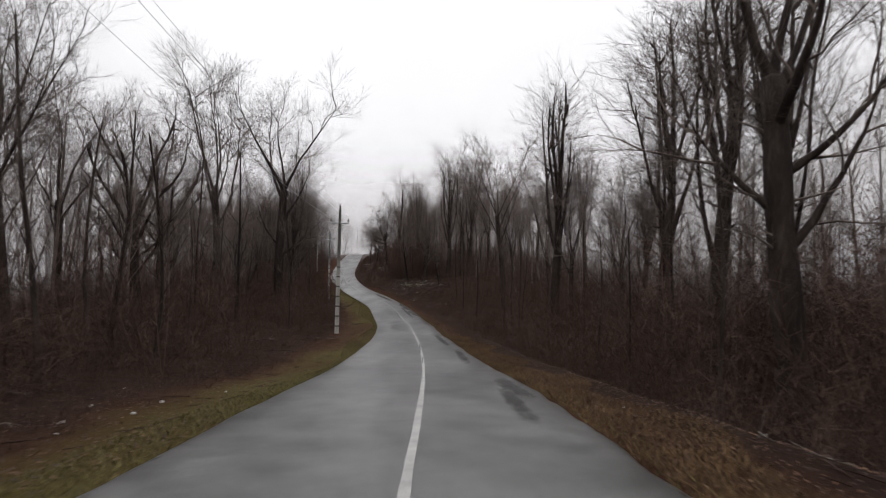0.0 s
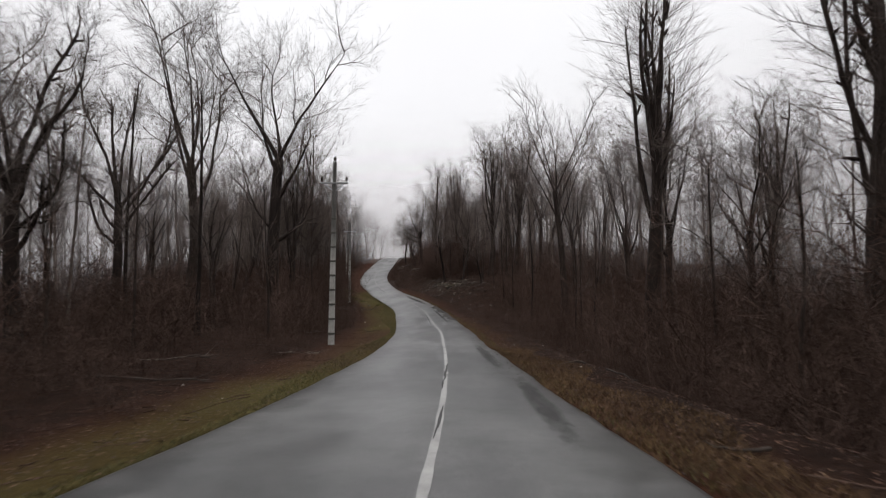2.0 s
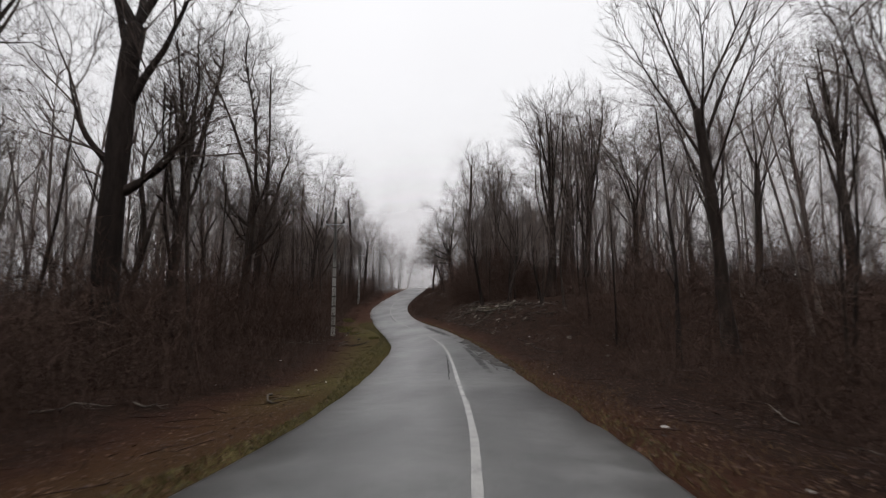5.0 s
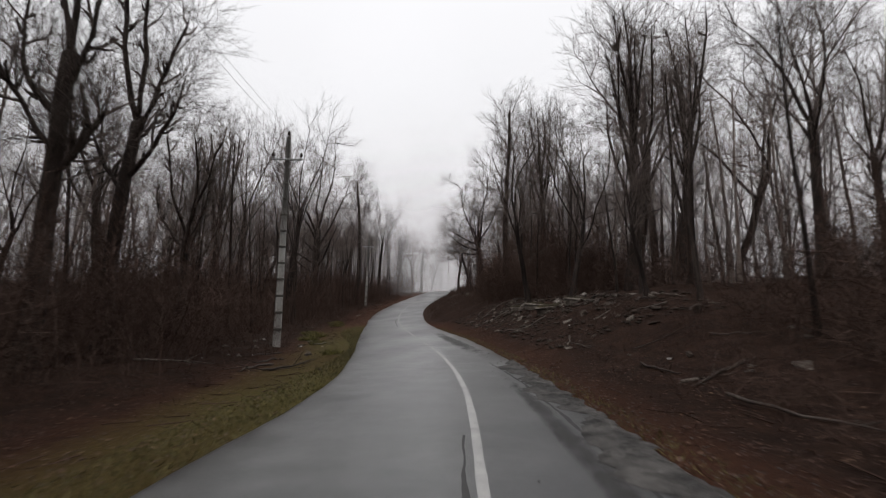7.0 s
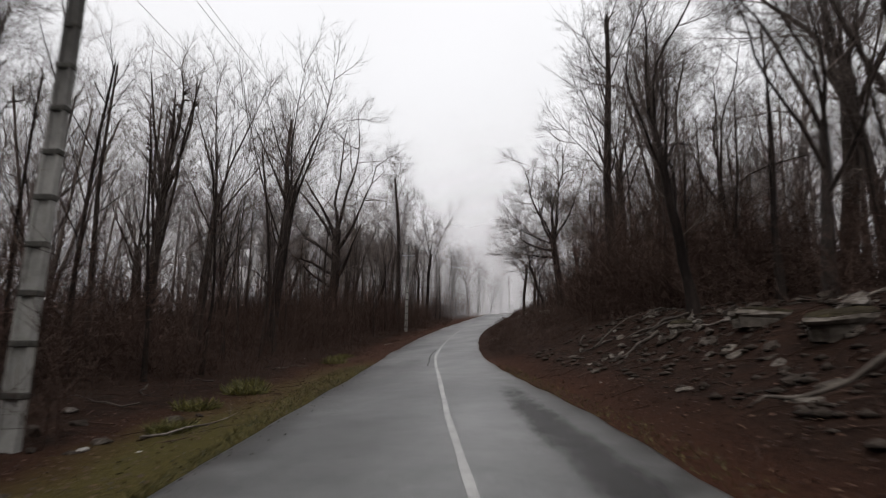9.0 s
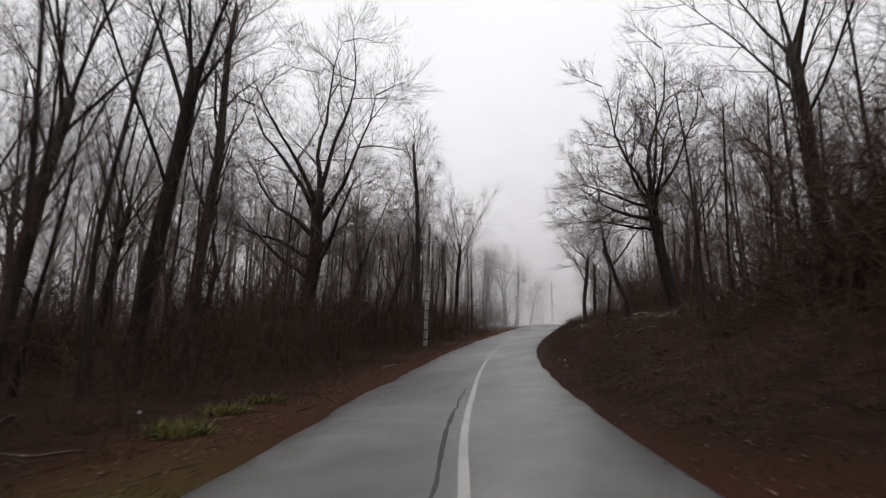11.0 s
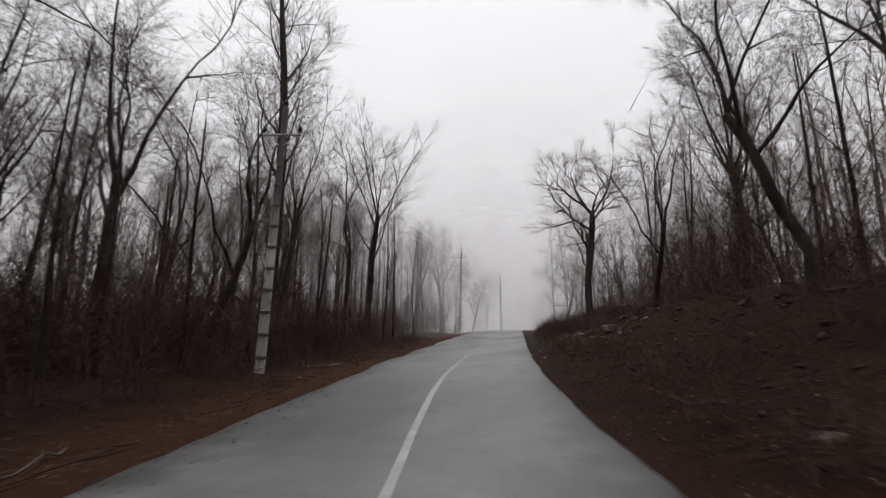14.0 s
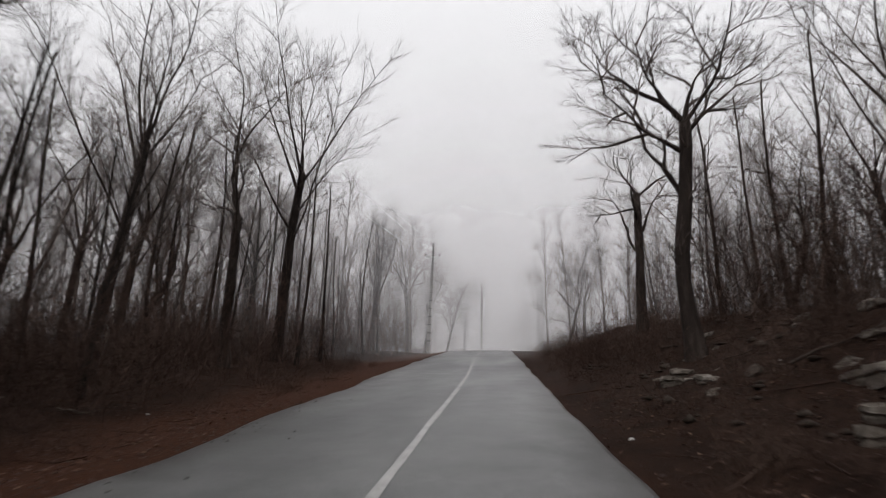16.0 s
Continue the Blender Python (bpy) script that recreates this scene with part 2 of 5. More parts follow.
def ground_material():
    """Leaf litter, with moss along one verge and tawny litter along the other; lat is the distance past the road's edge."""
    m, n, l, b = material("forest_floor", 0.9, 0.06)
    a = n.new("ShaderNodeAttribute")
    a.attribute_name = "lat"
    big, mid, fine = noise_tex(n, l, 0.22, 4.0), noise_tex(n, l, 1.8, 6.0, 0.7), noise_tex(n, l, 16, 5.0, 0.75)
    base = ramp(n, [(0.3, (0.0085, 0.0045, 0.0033)), (0.5, (0.0175, 0.0088, 0.0060)), (0.72, (0.037, 0.0190, 0.0120))])
    add = n.new("ShaderNodeMath")
    add.operation = "MULTIPLY_ADD"
    l.new(fine.outputs[0], add.inputs[0])
    add.inputs[1].default_value = 0.6
    less = n.new("ShaderNodeMath")
    less.operation = "MULTIPLY_ADD"
    l.new(mid.outputs[0], less.inputs[0])
    less.inputs[1].default_value, less.inputs[2].default_value = 0.7, -0.15
    l.new(less.outputs[0], add.inputs[2])
    l.new(add.outputs[0], base.inputs[0])
    shift = n.new("ShaderNodeMath")
    shift.operation = "MULTIPLY_ADD"
    l.new(mid.outputs[0], shift.inputs[0])
    shift.inputs[1].default_value = 1.6
    l.new(a.outputs["Fac"], shift.inputs[2])
    shift2 = n.new("ShaderNodeMath")
    shift2.operation = "MULTIPLY_ADD"
    l.new(big.outputs[0], shift2.inputs[0])
    shift2.inputs[1].default_value = 2.4
    l.new(shift.outputs[0], shift2.inputs[2])

    def band(lo0, lo1, hi0, hi1):
        up, down = n.new("ShaderNodeMapRange"), n.new("ShaderNodeMapRange")
        for q, f0, f1, t0, t1 in ((up, lo0, lo1, 0, 1), (down, hi0, hi1, 1, 0)):
            q.inputs["From Min"].default_value, q.inputs["From Max"].default_value = f0, f1
            q.inputs["To Min"].default_value, q.inputs["To Max"].default_value = t0, t1
            l.new(shift2.outputs[0], q.inputs["Value"])
        mul = n.new("ShaderNodeMath")
        mul.operation = "MULTIPLY"
        l.new(up.outputs[0], mul.inputs[0])
        l.new(down.outputs[0], mul.inputs[1])
        return mul.outputs[0]

    moss = ramp(n, [(0.35, (0.034, 0.029, 0.0095)), (0.65, (0.080, 0.066, 0.0195))])
    l.new(fine.outputs[0], moss.inputs[0])
    tawny = ramp(n, [(0.35, (0.021, 0.0090, 0.0058)), (0.65, (0.057, 0.0235, 0.0130))])
    l.new(fine.outputs[0], tawny.inputs[0])
    c = mixed(n, l, band(-2.2, -0.2, 5.8, 7.4), base.outputs[0], tawny.outputs[0])
    where = n.new("ShaderNodeAttribute")
    where.attribute_name = "moss"
    mossy = n.new("ShaderNodeMath")
    mossy.operation = "MULTIPLY"
    l.new(band(-1.2, 0.4, 2.0, 2.4), mossy.inputs[0])
    l.new(where.outputs["Fac"], mossy.inputs[1])
    c = mixed(n, l, mossy.outputs[0], c, moss.outputs[0])
    l.new(c, b.inputs["Base Color"])
    bump(n, l, b, fine.outputs[0], 0.9, 0.06)
    return m


def fog_material():
    m = bpy.data.materials.new("fog")
    m.use_nodes = True
    n, l = m.node_tree.nodes, m.node_tree.links
    n.clear()
    out, mix, clear = n.new("ShaderNodeOutputMaterial"), n.new("ShaderNodeMixShader"), n.new("ShaderNodeBsdfTransparent")
    front, back, both = n.new("ShaderNodeBsdfDiffuse"), n.new("ShaderNodeBsdfTranslucent"), n.new("ShaderNodeMixShader")
    front.inputs[0].default_value = back.inputs[0].default_value = (0.97, 0.96, 0.97, 1)
    a = n.new("ShaderNodeAttribute")
    a.attribute_name = "dens"
    t = noise_tex(n, l, 0.045, 3.0, 0.5)
    k = n.new("ShaderNodeMapRange")
    k.inputs["From Min"].default_value, k.inputs["From Max"].default_value = 0.3, 0.7
    k.inputs["To Min"].default_value, k.inputs["To Max"].default_value = 0.75, 1.25
    l.new(t.outputs[0], k.inputs["Value"])
    mul = n.new("ShaderNodeMath")
    mul.operation = "MULTIPLY"
    l.new(a.outputs["Fac"], mul.inputs[0])
    l.new(k.outputs[0], mul.inputs[1])
    l.new(mul.outputs[0], mix.inputs[0])
    l.new(front.outputs[0], both.inputs[1])
    l.new(back.outputs[0], both.inputs[2])
    l.new(clear.outputs[0], mix.inputs[1])
    l.new(both.outputs[0], mix.inputs[2])
    l.new(mix.outputs[0], out.inputs[0])
    return m


def stain_material():
    m, n, l, b = material("wet_stain", 0.5, 0.35)
    b.inputs["Base Color"].default_value = (0.022, 0.020, 0.019, 1)
    a = n.new("ShaderNodeAttribute")
    a.attribute_name = "film"
    t = noise_tex(n, l, 1.7, 6.0, 0.7, (1.6, 0.6, 1.0))
    add = n.new("ShaderNodeMath")
    add.operation = "ADD"
    l.new(a.outputs["Fac"], add.inputs[0])
    l.new(t.outputs[0], add.inputs[1])
    k = n.new("ShaderNodeMapRange")
    k.interpolation_type = "SMOOTHSTEP"
    k.inputs["From Min"].default_value, k.inputs["From Max"].default_value = 0.95, 1.5
    k.inputs["To Min"].default_value, k.inputs["To Max"].default_value = 0.0, 0.6
    l.new(add.outputs[0], k.inputs["Value"])
    l.new(k.outputs[0], b.inputs["Alpha"])
    return m


STAIN = stain_material()
ASPHALT, PAINT, FLOOR, FOG = asphalt_material(), paint_material(), ground_material(), fog_material()


# ---- plan of the road and the ground ----
def spline(xs, ys):
    """A smooth curve through the given stations."""
    xs, ys = np.array(xs, float), np.array(ys, float)
    slope = np.gradient(ys, xs)

    def f(v):
        v = np.asarray(v, float)
        i = np.clip(np.searchsorted(xs, v) - 1, 0, len(xs) - 2)
        h = xs[i + 1] - xs[i]
        t = np.clip((v - xs[i]) / h, 0, 1)
        over = np.where(v < xs[0], (v - xs[0]) * slope[0], np.where(v > xs[-1], (v - xs[-1]) * slope[-1], 0))
        return (2 * t**3 - 3 * t**2 + 1) * ys[i] + (t**3 - 2 * t**2 + t) * h * slope[i] + (3 * t**2 - 2 * t**3) * ys[i + 1] + (t**3 - t**2) * h * slope[i + 1] + over
    return f


STATION = [-60, -20, 5, 12, 20, 28, 35, 42, 50, 58, 65, 72, 80, 88, 95, 103, 110, 118, 126, 135, 145, 155, 167, 180, 195, 240]
road_left = spline(STATION, [-2.6, -2.9, -3.2, -3.75, -3.98, -4.3, -4.55, -5.0, -5.8, -6.95, -8.1, -9.35, -11.6, -14.2, -16.4, -18.75, -20.9, -23.1, -24.9, -26.35, -27.7, -28.8, -30.1, -31.3, -32.6, -36.5])
road_mid = spline(STATION, [0.2, -0.1, -0.34, -0.46, -0.68, -1.07, -1.54, -2.15, -2.9, -4.05, -5.1, -6.35, -8.5, -11.2, -13.5, -16.15, -18.1, -20.2, -21.97, -23.62, -24.68, -25.6, -27.0, -28.4, -29.9, -34.0])
road_right = spline(STATION, [2.4, 2.2, 2.15, 2.3, 1.9, 1.2, 0.6, -0.2, -0.9, -2.0, -3.05, -4.4, -6.4, -8.7, -11.1, -13.85, -15.75, -17.65, -19.47, -21.03, -22.25, -23.3, -24.5, -25.9, -27.4, -31.5])
road_z = spline([-60, -20, 0, 7.3, 15, 23.2, 32, 42, 53.5, 60.2, 69.3, 78.3, 88, 98, 103.8, 108, 116.5, 125, 133.5, 140, 150, 165, 180, 190, 198, 207, 225, 260, 330, 600],
                [4.4, 1.6, -0.02, -0.64, -1.25, -1.78, -2.08, -2.27, -2.31, -2.2, -1.84, -1.255, -0.57, 0.17, 0.72, 1.08, 1.82, 2.75, 3.83, 4.68, 5.97, 7.9, 9.85, 11.05, 11.75, 12.15, 12.3, 12.0, 11.0, 8.0])


def smooth(a, b, v):
    t = np.clip((np.asarray(v, float) - a) / (b - a), 0, 1)
    return t * t * (3 - 2 * t)


def ripple(x, y):
    return 0.5 * np.sin(0.31 * x + 0.9 * np.sin(0.17 * y)) * np.sin(0.27 * y + 1.3) + 0.3 * np.sin(0.83 * x + 0.4 * y) * np.sin(0.71 * y - 0.5 * x) + 0.2 * np.sin(1.9 * x - 1.1 * y)


def ground_z(x, y):
    """The forest floor: level on the west side; on the east side it falls away at first, then rises as a rubble bank between 72 and 175 m."""
    x, y = np.asarray(x, float), np.asarray(y, float)
    z, u, v = road_z(y), road_left(y) - x, x - road_right(y)
    deep = 0.9 * smooth(34, 95, np.maximum(u, v))
    z = z * (1 - deep) - 4.0 * deep
    west = -0.065 - 0.20 * smooth(0.4, 2.2, u) + 0.25 * smooth(2.6, 7, u) + (0.18 * smooth(1.5, 8, u) + 0.9 * smooth(14, 60, u)) * ripple(x, y) + 1.6 * smooth(13, 40, u)
    amount = smooth(66, 84, y) * (1 - smooth(165, 195, y))
    bank = (0.35 * smooth(0.4, 2.2, v) + 1.25 * smooth(1.8, 6.0, v) + 0.5 * smooth(5, 14, v) + 0.8 * smooth(15, 40, v)) * (1.16 + 0.06 * np.sin(0.23 * y) + 0.07 * np.sin(0.9 * y))
    slope = -0.08 * smooth(0.3, 2, v) - 0.5 * smooth(4, 20, v) + 0.4 * smooth(24, 60, v) - 1.5 * smooth(2.0, 7, v) * (1 - smooth(44, 64, y)) * (1 - smooth(20, 40, v))
    east = -0.065 + amount * bank + (1 - amount) * slope + (0.16 * smooth(1.0, 6, v) + 0.8 * smooth(14, 60, v)) * ripple(x, y)
    under = -0.16
    out = np.where(u > 0, west, np.where(v > 0, east, under))
    return z + out


# ---- mesh helpers ----
def part(name, bm, mat, parent, label=""):
    me = bpy.data.meshes.new(name)
    bm.to_mesh(me)
    bm.free()
    me.materials.append(mat)
    ob = new(name, me)
    ob.parent = parent
    if label:
        tagged(ob, label)
    return ob


def mesh_of(name, verts, faces, mat, smooth_faces=False):
    me = bpy.data.meshes.new(name)
    me.from_pydata(verts, [], faces)
    me.materials.append(mat)
    if smooth_faces:
        me.polygons.foreach_set("use_smooth", [True] * len(me.polygons))
    me.update()
    return me


def child(name, me, parent, label=""):
    ob = new(name, me)
    ob.parent = parent
    if label:
        tagged(ob, label)
    return ob


def box_bm(bm, sx, sy, sz, at=(0, 0, 0), turn=None, bevel=0.0):
    made = bmesh.ops.create_cube(bm, size=1.0)
    m = Matrix.Translation(at) @ (turn or Matrix.Identity(4)) @ Matrix.Diagonal((sx, sy, sz, 1))
    bmesh.ops.transform(bm, matrix=m, verts=made["verts"])
    if bevel:
        edges = list({e for v in made["verts"] for e in v.link_edges})
        bmesh.ops.bevel(bm, geom=edges, offset=bevel, segments=1, affect="EDGES")


# ---- ground sheet ----
def build_ground():
    offs = [0.0, 0.25, 0.6, 1.0, 1.5, 2.0, 2.6, 3.3, 4.2, 5.2, 6.5, 8, 10, 12.5, 16, 20, 25, 31, 38, 47, 60, 80, 110, 160, 260, 500, 1100, 2200]
    ys = np.concatenate([[-2200, -900, -400, -200, -120], np.arange(-80, -10, 5), np.arange(-10, 212, 1.0), np.arange(215, 350, 5), [380, 450, 600, 1000, 2200]])
    cols = [("l", o) for o in reversed(offs)] + [("m", 0.1), ("m", 0.5), ("m", 0.9)] + [("r", o) for o in offs]
    rows, lat = [], []
    clamp = np.clip(ys, -200, 600)
    left, right = road_left(clamp), road_right(clamp)
    for side, o in cols:
        x = left - o - 0.001 if side == "l" else right + o + 0.001 if side == "r" else left + (right - left) * o
        z = ground_z(x, clamp)
        if side == "m":
            z = road_z(clamp) - 0.16
        rows.append(np.stack([x, ys, z], -1))
        lat.append(np.full(len(ys), -o) if side == "l" else o + 3.5 + 1.5 * smooth(100, 108, ys) if side == "r" else np.zeros(len(ys)))
    grid = np.stack(rows, 1)
    nr, nc = grid.shape[:2]
    faces = [(i * nc + j, i * nc + j + 1, (i + 1) * nc + j + 1, (i + 1) * nc + j) for i in range(nr - 1) for j in range(nc - 1)]
    me = mesh_of("ground", grid.reshape(-1, 3).tolist(), faces, FLOOR, True)
    at = me.attributes.new("lat", "FLOAT", "POINT")
    at.data.foreach_set("value", np.stack(lat, 1).ravel())
    moss = me.attributes.new("moss", "FLOAT", "POINT")
    fade = (1 - smooth(94, 106, ys)) * (0.8 + 0.2 * np.sin(0.45 * ys + 0.8)) * (1 - 0.7 * smooth(28, 36, ys) * (1 - smooth(50, 60, ys)))
    moss.data.foreach_set("value", np.repeat(fade, nc))
    return tagged(new("ground", me), "dark leaf-strewn forest floor with mossy verges beside the road", "ground", kind="structure")


build_ground()


# ---- road ----
def build_road():
    rng = np.random.default_rng(5)
    ys = np.concatenate([np.arange(-80, -8, 4), np.arange(-8, 215, 0.5), np.arange(215, 420, 5)])
    worn = 0.022 + 0.045 * smooth(96, 106, ys)
    left = road_left(ys) + worn * np.convolve(rng.normal(size=len(ys)), np.ones(4) / 2.4, "same")
    right = road_right(ys) + (0.034 - 0.014 * smooth(120, 135, ys)) * np.convolve(rng.normal(size=len(ys)), np.ones(3) / 2, "same")
    z = road_z(ys)
    fr = [0, 0.012, 0.06, 0.12, 0.25, 0.38, 0.5, 0.62, 0.75, 0.88, 0.94, 0.988, 1]
    crown = [-0.022, -0.010, -0.007, -0.004, 0.006, 0.014, 0.018, 0.014, 0.006, -0.004, -0.007, -0.010, -0.022]
    cols = [np.stack([left, ys, z - 0.2], -1)]
    for f, c in zip(fr, crown):
        cols.append(np.stack([left + (right - left) * f, ys, z + c + 0.002 * np.sin(0.6 * ys + 7 * f)], -1))
    cols.append(np.stack([right, ys, z - 0.2], -1))
    grid = np.stack(cols, 1)
    nr, nc = grid.shape[:2]
    faces = [(i * nc + j, i * nc + j + 1, (i + 1) * nc + j + 1, (i + 1) * nc + j) for i in range(nr - 1) for j in range(nc - 1)]
    me = mesh_of("road", grid.reshape(-1, 3).tolist(), faces, ASPHALT, True)
    rim = me.attributes.new("rim", "FLOAT", "POINT")
    wide = right - left
    rim.data.foreach_set("value", np.stack([np.minimum(f * wide, (1 - f) * wide) for f in [0] + fr + [1]], 1).ravel())
    return tagged(new("road", me), "wet grey asphalt forest road with worn ragged edges", "road", kind="structure")


def road_top(x, y):
    f = (x - road_left(y)) / (road_right(y) - road_left(y))
    crown = np.interp(f, [0, 0.12, 0.25, 0.38, 0.5, 0.62, 0.75, 0.88, 1], [-0.014, -0.004, 0.006, 0.014, 0.018, 0.014, 0.006, -0.004, -0.014])
    return road_z(y) + crown + 0.002 * np.sin(0.6 * y + 7 * f)


def strip(name, ys, xs, widths, mat, lift, label, category):
    """A thin strip that lies on the road along x(y)."""
    verts = []
    for y, x, w in zip(ys, xs, widths):
        for s in (-0.5, -0.17, 0.17, 0.5):
            verts.append((x + s * w, y, float(road_top(x + s * w, y)) + lift))
    n = len(ys)
    faces = [(4 * i + j, 4 * i + j + 1, 4 * i + j + 5, 4 * i + j + 4) for i in range(n - 1) for j in range(3)]
    return tagged(new(name, mesh_of(name, verts, faces, mat)), label, category, kind="structure")


build_road()
line_rng = np.random.default_rng(8)
for y0, y1 in ((-60, 30.2), (30.32, 39.7), (39.84, 240)):
    ly = np.arange(y0, y1 + 0.01, 0.25)
    strip("road_line", ly, road_mid(ly) + 0.003 * np.sin(1.7 * ly), 0.112 + 0.009 * np.convolve(line_rng.normal(size=len(ly)), np.ones(3) / 2, "same"), PAINT, 0.007,
          "worn dirty white centre line painted on asphalt", "road marking")


def broken_edge(y0, y1, off0, off1):
    """A ragged strip of crumbled asphalt between a crack and the road's edge."""
    rng = np.random.default_rng(31)
    ys = np.arange(y0, y1, 0.12)
    t = np.linspace(0, 1, len(ys))
    inner = road_mid(ys) + off0 + (off1 - off0) * t + 0.13 * np.convolve(rng.normal(size=len(ys)), np.ones(5) / 2.5, "same") + 0.12 * np.sin(1.3 * ys)
    outer = road_right(ys) + 0.02 + 0.07 * np.convolve(rng.normal(size=len(ys)), np.ones(3) / 2, "same")
    ends = np.clip(1 - np.minimum(t, 1 - t) / 0.15, 0, 1)
    inner = inner + (outer - inner) * ends
    verts, n = [], 8
    for a, b, y in zip(inner, outer, ys):
        for k in range(n):
            x = a + (max(b, a + 0.04) - a) * k / (n - 1)
            verts.append((x, y, float(road_top(x, y)) + 0.006 + (0.035 * rng.random() ** 2 if 0 < k < n - 1 else 0)))
    faces = [(n * i + j, n * i + j + 1, n * i + n + j + 1, n * i + n + j) for i in range(len(ys) - 1) for j in range(n - 1)]
    tagged(new("broken_road_edge", mesh_of("broken_road_edge", verts, faces, CRUMBLE)), "crumbled grey asphalt along the broken road edge", "road edge", kind="structure")


def tar_patch(y0, y1, off0, off1, width, seed, label="dark wet tar seam in the asphalt", lift=0.004):
    rng = np.random.default_rng(seed)
    ys = np.arange(y0, y1, 0.2)
    t = np.linspace(0, 1, len(ys))
    xs = road_mid(ys) + off0 + (off1 - off0) * t + 0.3 * width * np.convolve(rng.normal(size=len(ys)), np.ones(4) / 2.5, "same")
    w = width * (0.35 + 0.65 * np.sin(np.pi * t)) * (1 + 0.35 * np.convolve(rng.normal(size=len(ys)), np.ones(3) / 2, "same"))
    strip("tar_seam", ys, xs, np.abs(w) + 0.01, TAR, lift, label, "road repair")




def wet_stain(y0, y1, off0, off1, width, label="dark wet stain in the worn asphalt"):
    """A film of water and dirt that thins out towards its rim."""
    ny, nx = max(int((y1 - y0) / 0.2), 8), 13
    verts, fade = [], []
    for i in range(ny + 1):
        t = i / ny
        y = y0 + (y1 - y0) * t
        for j in range(nx + 1):
            u = 2 * j / nx - 1
            x = float(road_mid(y)) + off0 + (off1 - off0) * t + 0.5 * width * u
            x = min(x, float(road_right(y)) - 0.03)
            verts.append((x, y, float(road_top(x, y)) + 0.005))
            fade.append((1 - u * u) * math.sin(math.pi * t) ** 0.6)
    faces = [(i * (nx + 1) + j, i * (nx + 1) + j + 1, (i + 1) * (nx + 1) + j + 1, (i + 1) * (nx + 1) + j) for i in range(ny) for j in range(nx)]
    me = mesh_of("road_stain", verts, faces, STAIN, True)
    me.attributes.new("film", "FLOAT", "POINT").data.foreach_set("value", fade)
    tagged(new("road_stain", me), label, "road stain", kind="structure")


for row in ((8.0, 15.0, 1.8, 2.0, 0.6), (11.0, 18.0, 2.25, 2.25, 0.9), (21.0, 31.0, 1.75, 1.9, 0.7), (30.0, 43.0, 1.6, 1.5, 0.7), (77.0, 95.0, 1.35, 1.7, 1.2), (58.0, 76.0, 1.2, 1.1, 0.5)):
    wet_stain(*row)
tar_patch(27.6, 33.2, -0.05, 0.03, 0.048, 3, lift=0.0095)
tar_patch(22.5, 25.5, -0.03, 0.02, 0.025, 13, lift=0.0095)
tar_patch(58.0, 67.5, -0.25, -0.14, 0.05, 4)
tar_patch(61.0, 77.0, 1.55, 1.25, 0.05, 5)
broken_edge(61.0, 78.0, 1.58, 1.28)
tar_patch(99.0, 110.0, -0.3, -0.22, 0.05, 8)


# ---- trees ----
def norm(d):
    k = math.sqrt(d[0] * d[0] + d[1] * d[1] + d[2] * d[2]) or 1.0
    return (d[0] / k, d[1] / k, d[2] / k)


def frame_of(d):
    ref = (1, 0, 0) if abs(d[0]) < 0.8 else (0, 1, 0)
    a = norm((d[1] * ref[2] - d[2] * ref[1], d[2] * ref[0] - d[0] * ref[2], d[0] * ref[1] - d[1] * ref[0]))
    b = (d[1] * a[2] - d[2] * a[1], d[2] * a[0] - d[0] * a[2], d[0] * a[1] - d[1] * a[0])
    return a, b


RING = {n: [(math.cos(2 * math.pi * k / n), math.sin(2 * math.pi * k / n)) for k in range(n)] for n in (3, 4, 5, 6, 7, 8, 10)}


def tube(verts, faces, pts, radii, sides):
    """A tapered tube along a line, pointed at its end."""
    base = len(verts)
    ring = RING[sides]
    n = len(pts)
    for i in range(n - 1):
        q, p = pts[i + 1], pts[i - 1] if i else pts[i]
        a, b = frame_of(norm((q[0] - p[0], q[1] - p[1], q[2] - p[2])))
        r, c = radii[i], pts[i]
        for u, v in ring:
            verts.append((c[0] + r * (u * a[0] + v * b[0]), c[1] + r * (u * a[1] + v * b[1]), c[2] + r * (u * a[2] + v * b[2])))
    verts.append(pts[-1])
    tip = len(verts) - 1
    for i in range(n - 2):
        for k in range(sides):
            k2 = (k + 1) % sides
            faces.append((base + i * sides + k, base + i * sides + k2, base + (i + 1) * sides + k2, base + (i + 1) * sides + k))
    last = base + (n - 2) * sides
    for k in range(sides):
        faces.append((last + k, last + (k + 1) % sides, tip))


def sliver(rng, verts, faces, p, d, length, width):
    """The finest twig: one thin tapering blade."""
    a, b = frame_of(d)
    w = rng.uniform(0, 6.28)
    c, s = math.cos(w) * width, math.sin(w) * width
    n = len(verts)
    verts.append((p[0] + a[0] * c + b[0] * s, p[1] + a[1] * c + b[1] * s, p[2] + a[2] * c + b[2] * s))
    verts.append((p[0] - a[0] * c - b[0] * s, p[1] - a[1] * c - b[1] * s, p[2] - a[2] * c - b[2] * s))
    verts.append((p[0] + d[0] * length, p[1] + d[1] * length, p[2] + d[2] * length))
    faces.append((n, n + 1, n + 2))


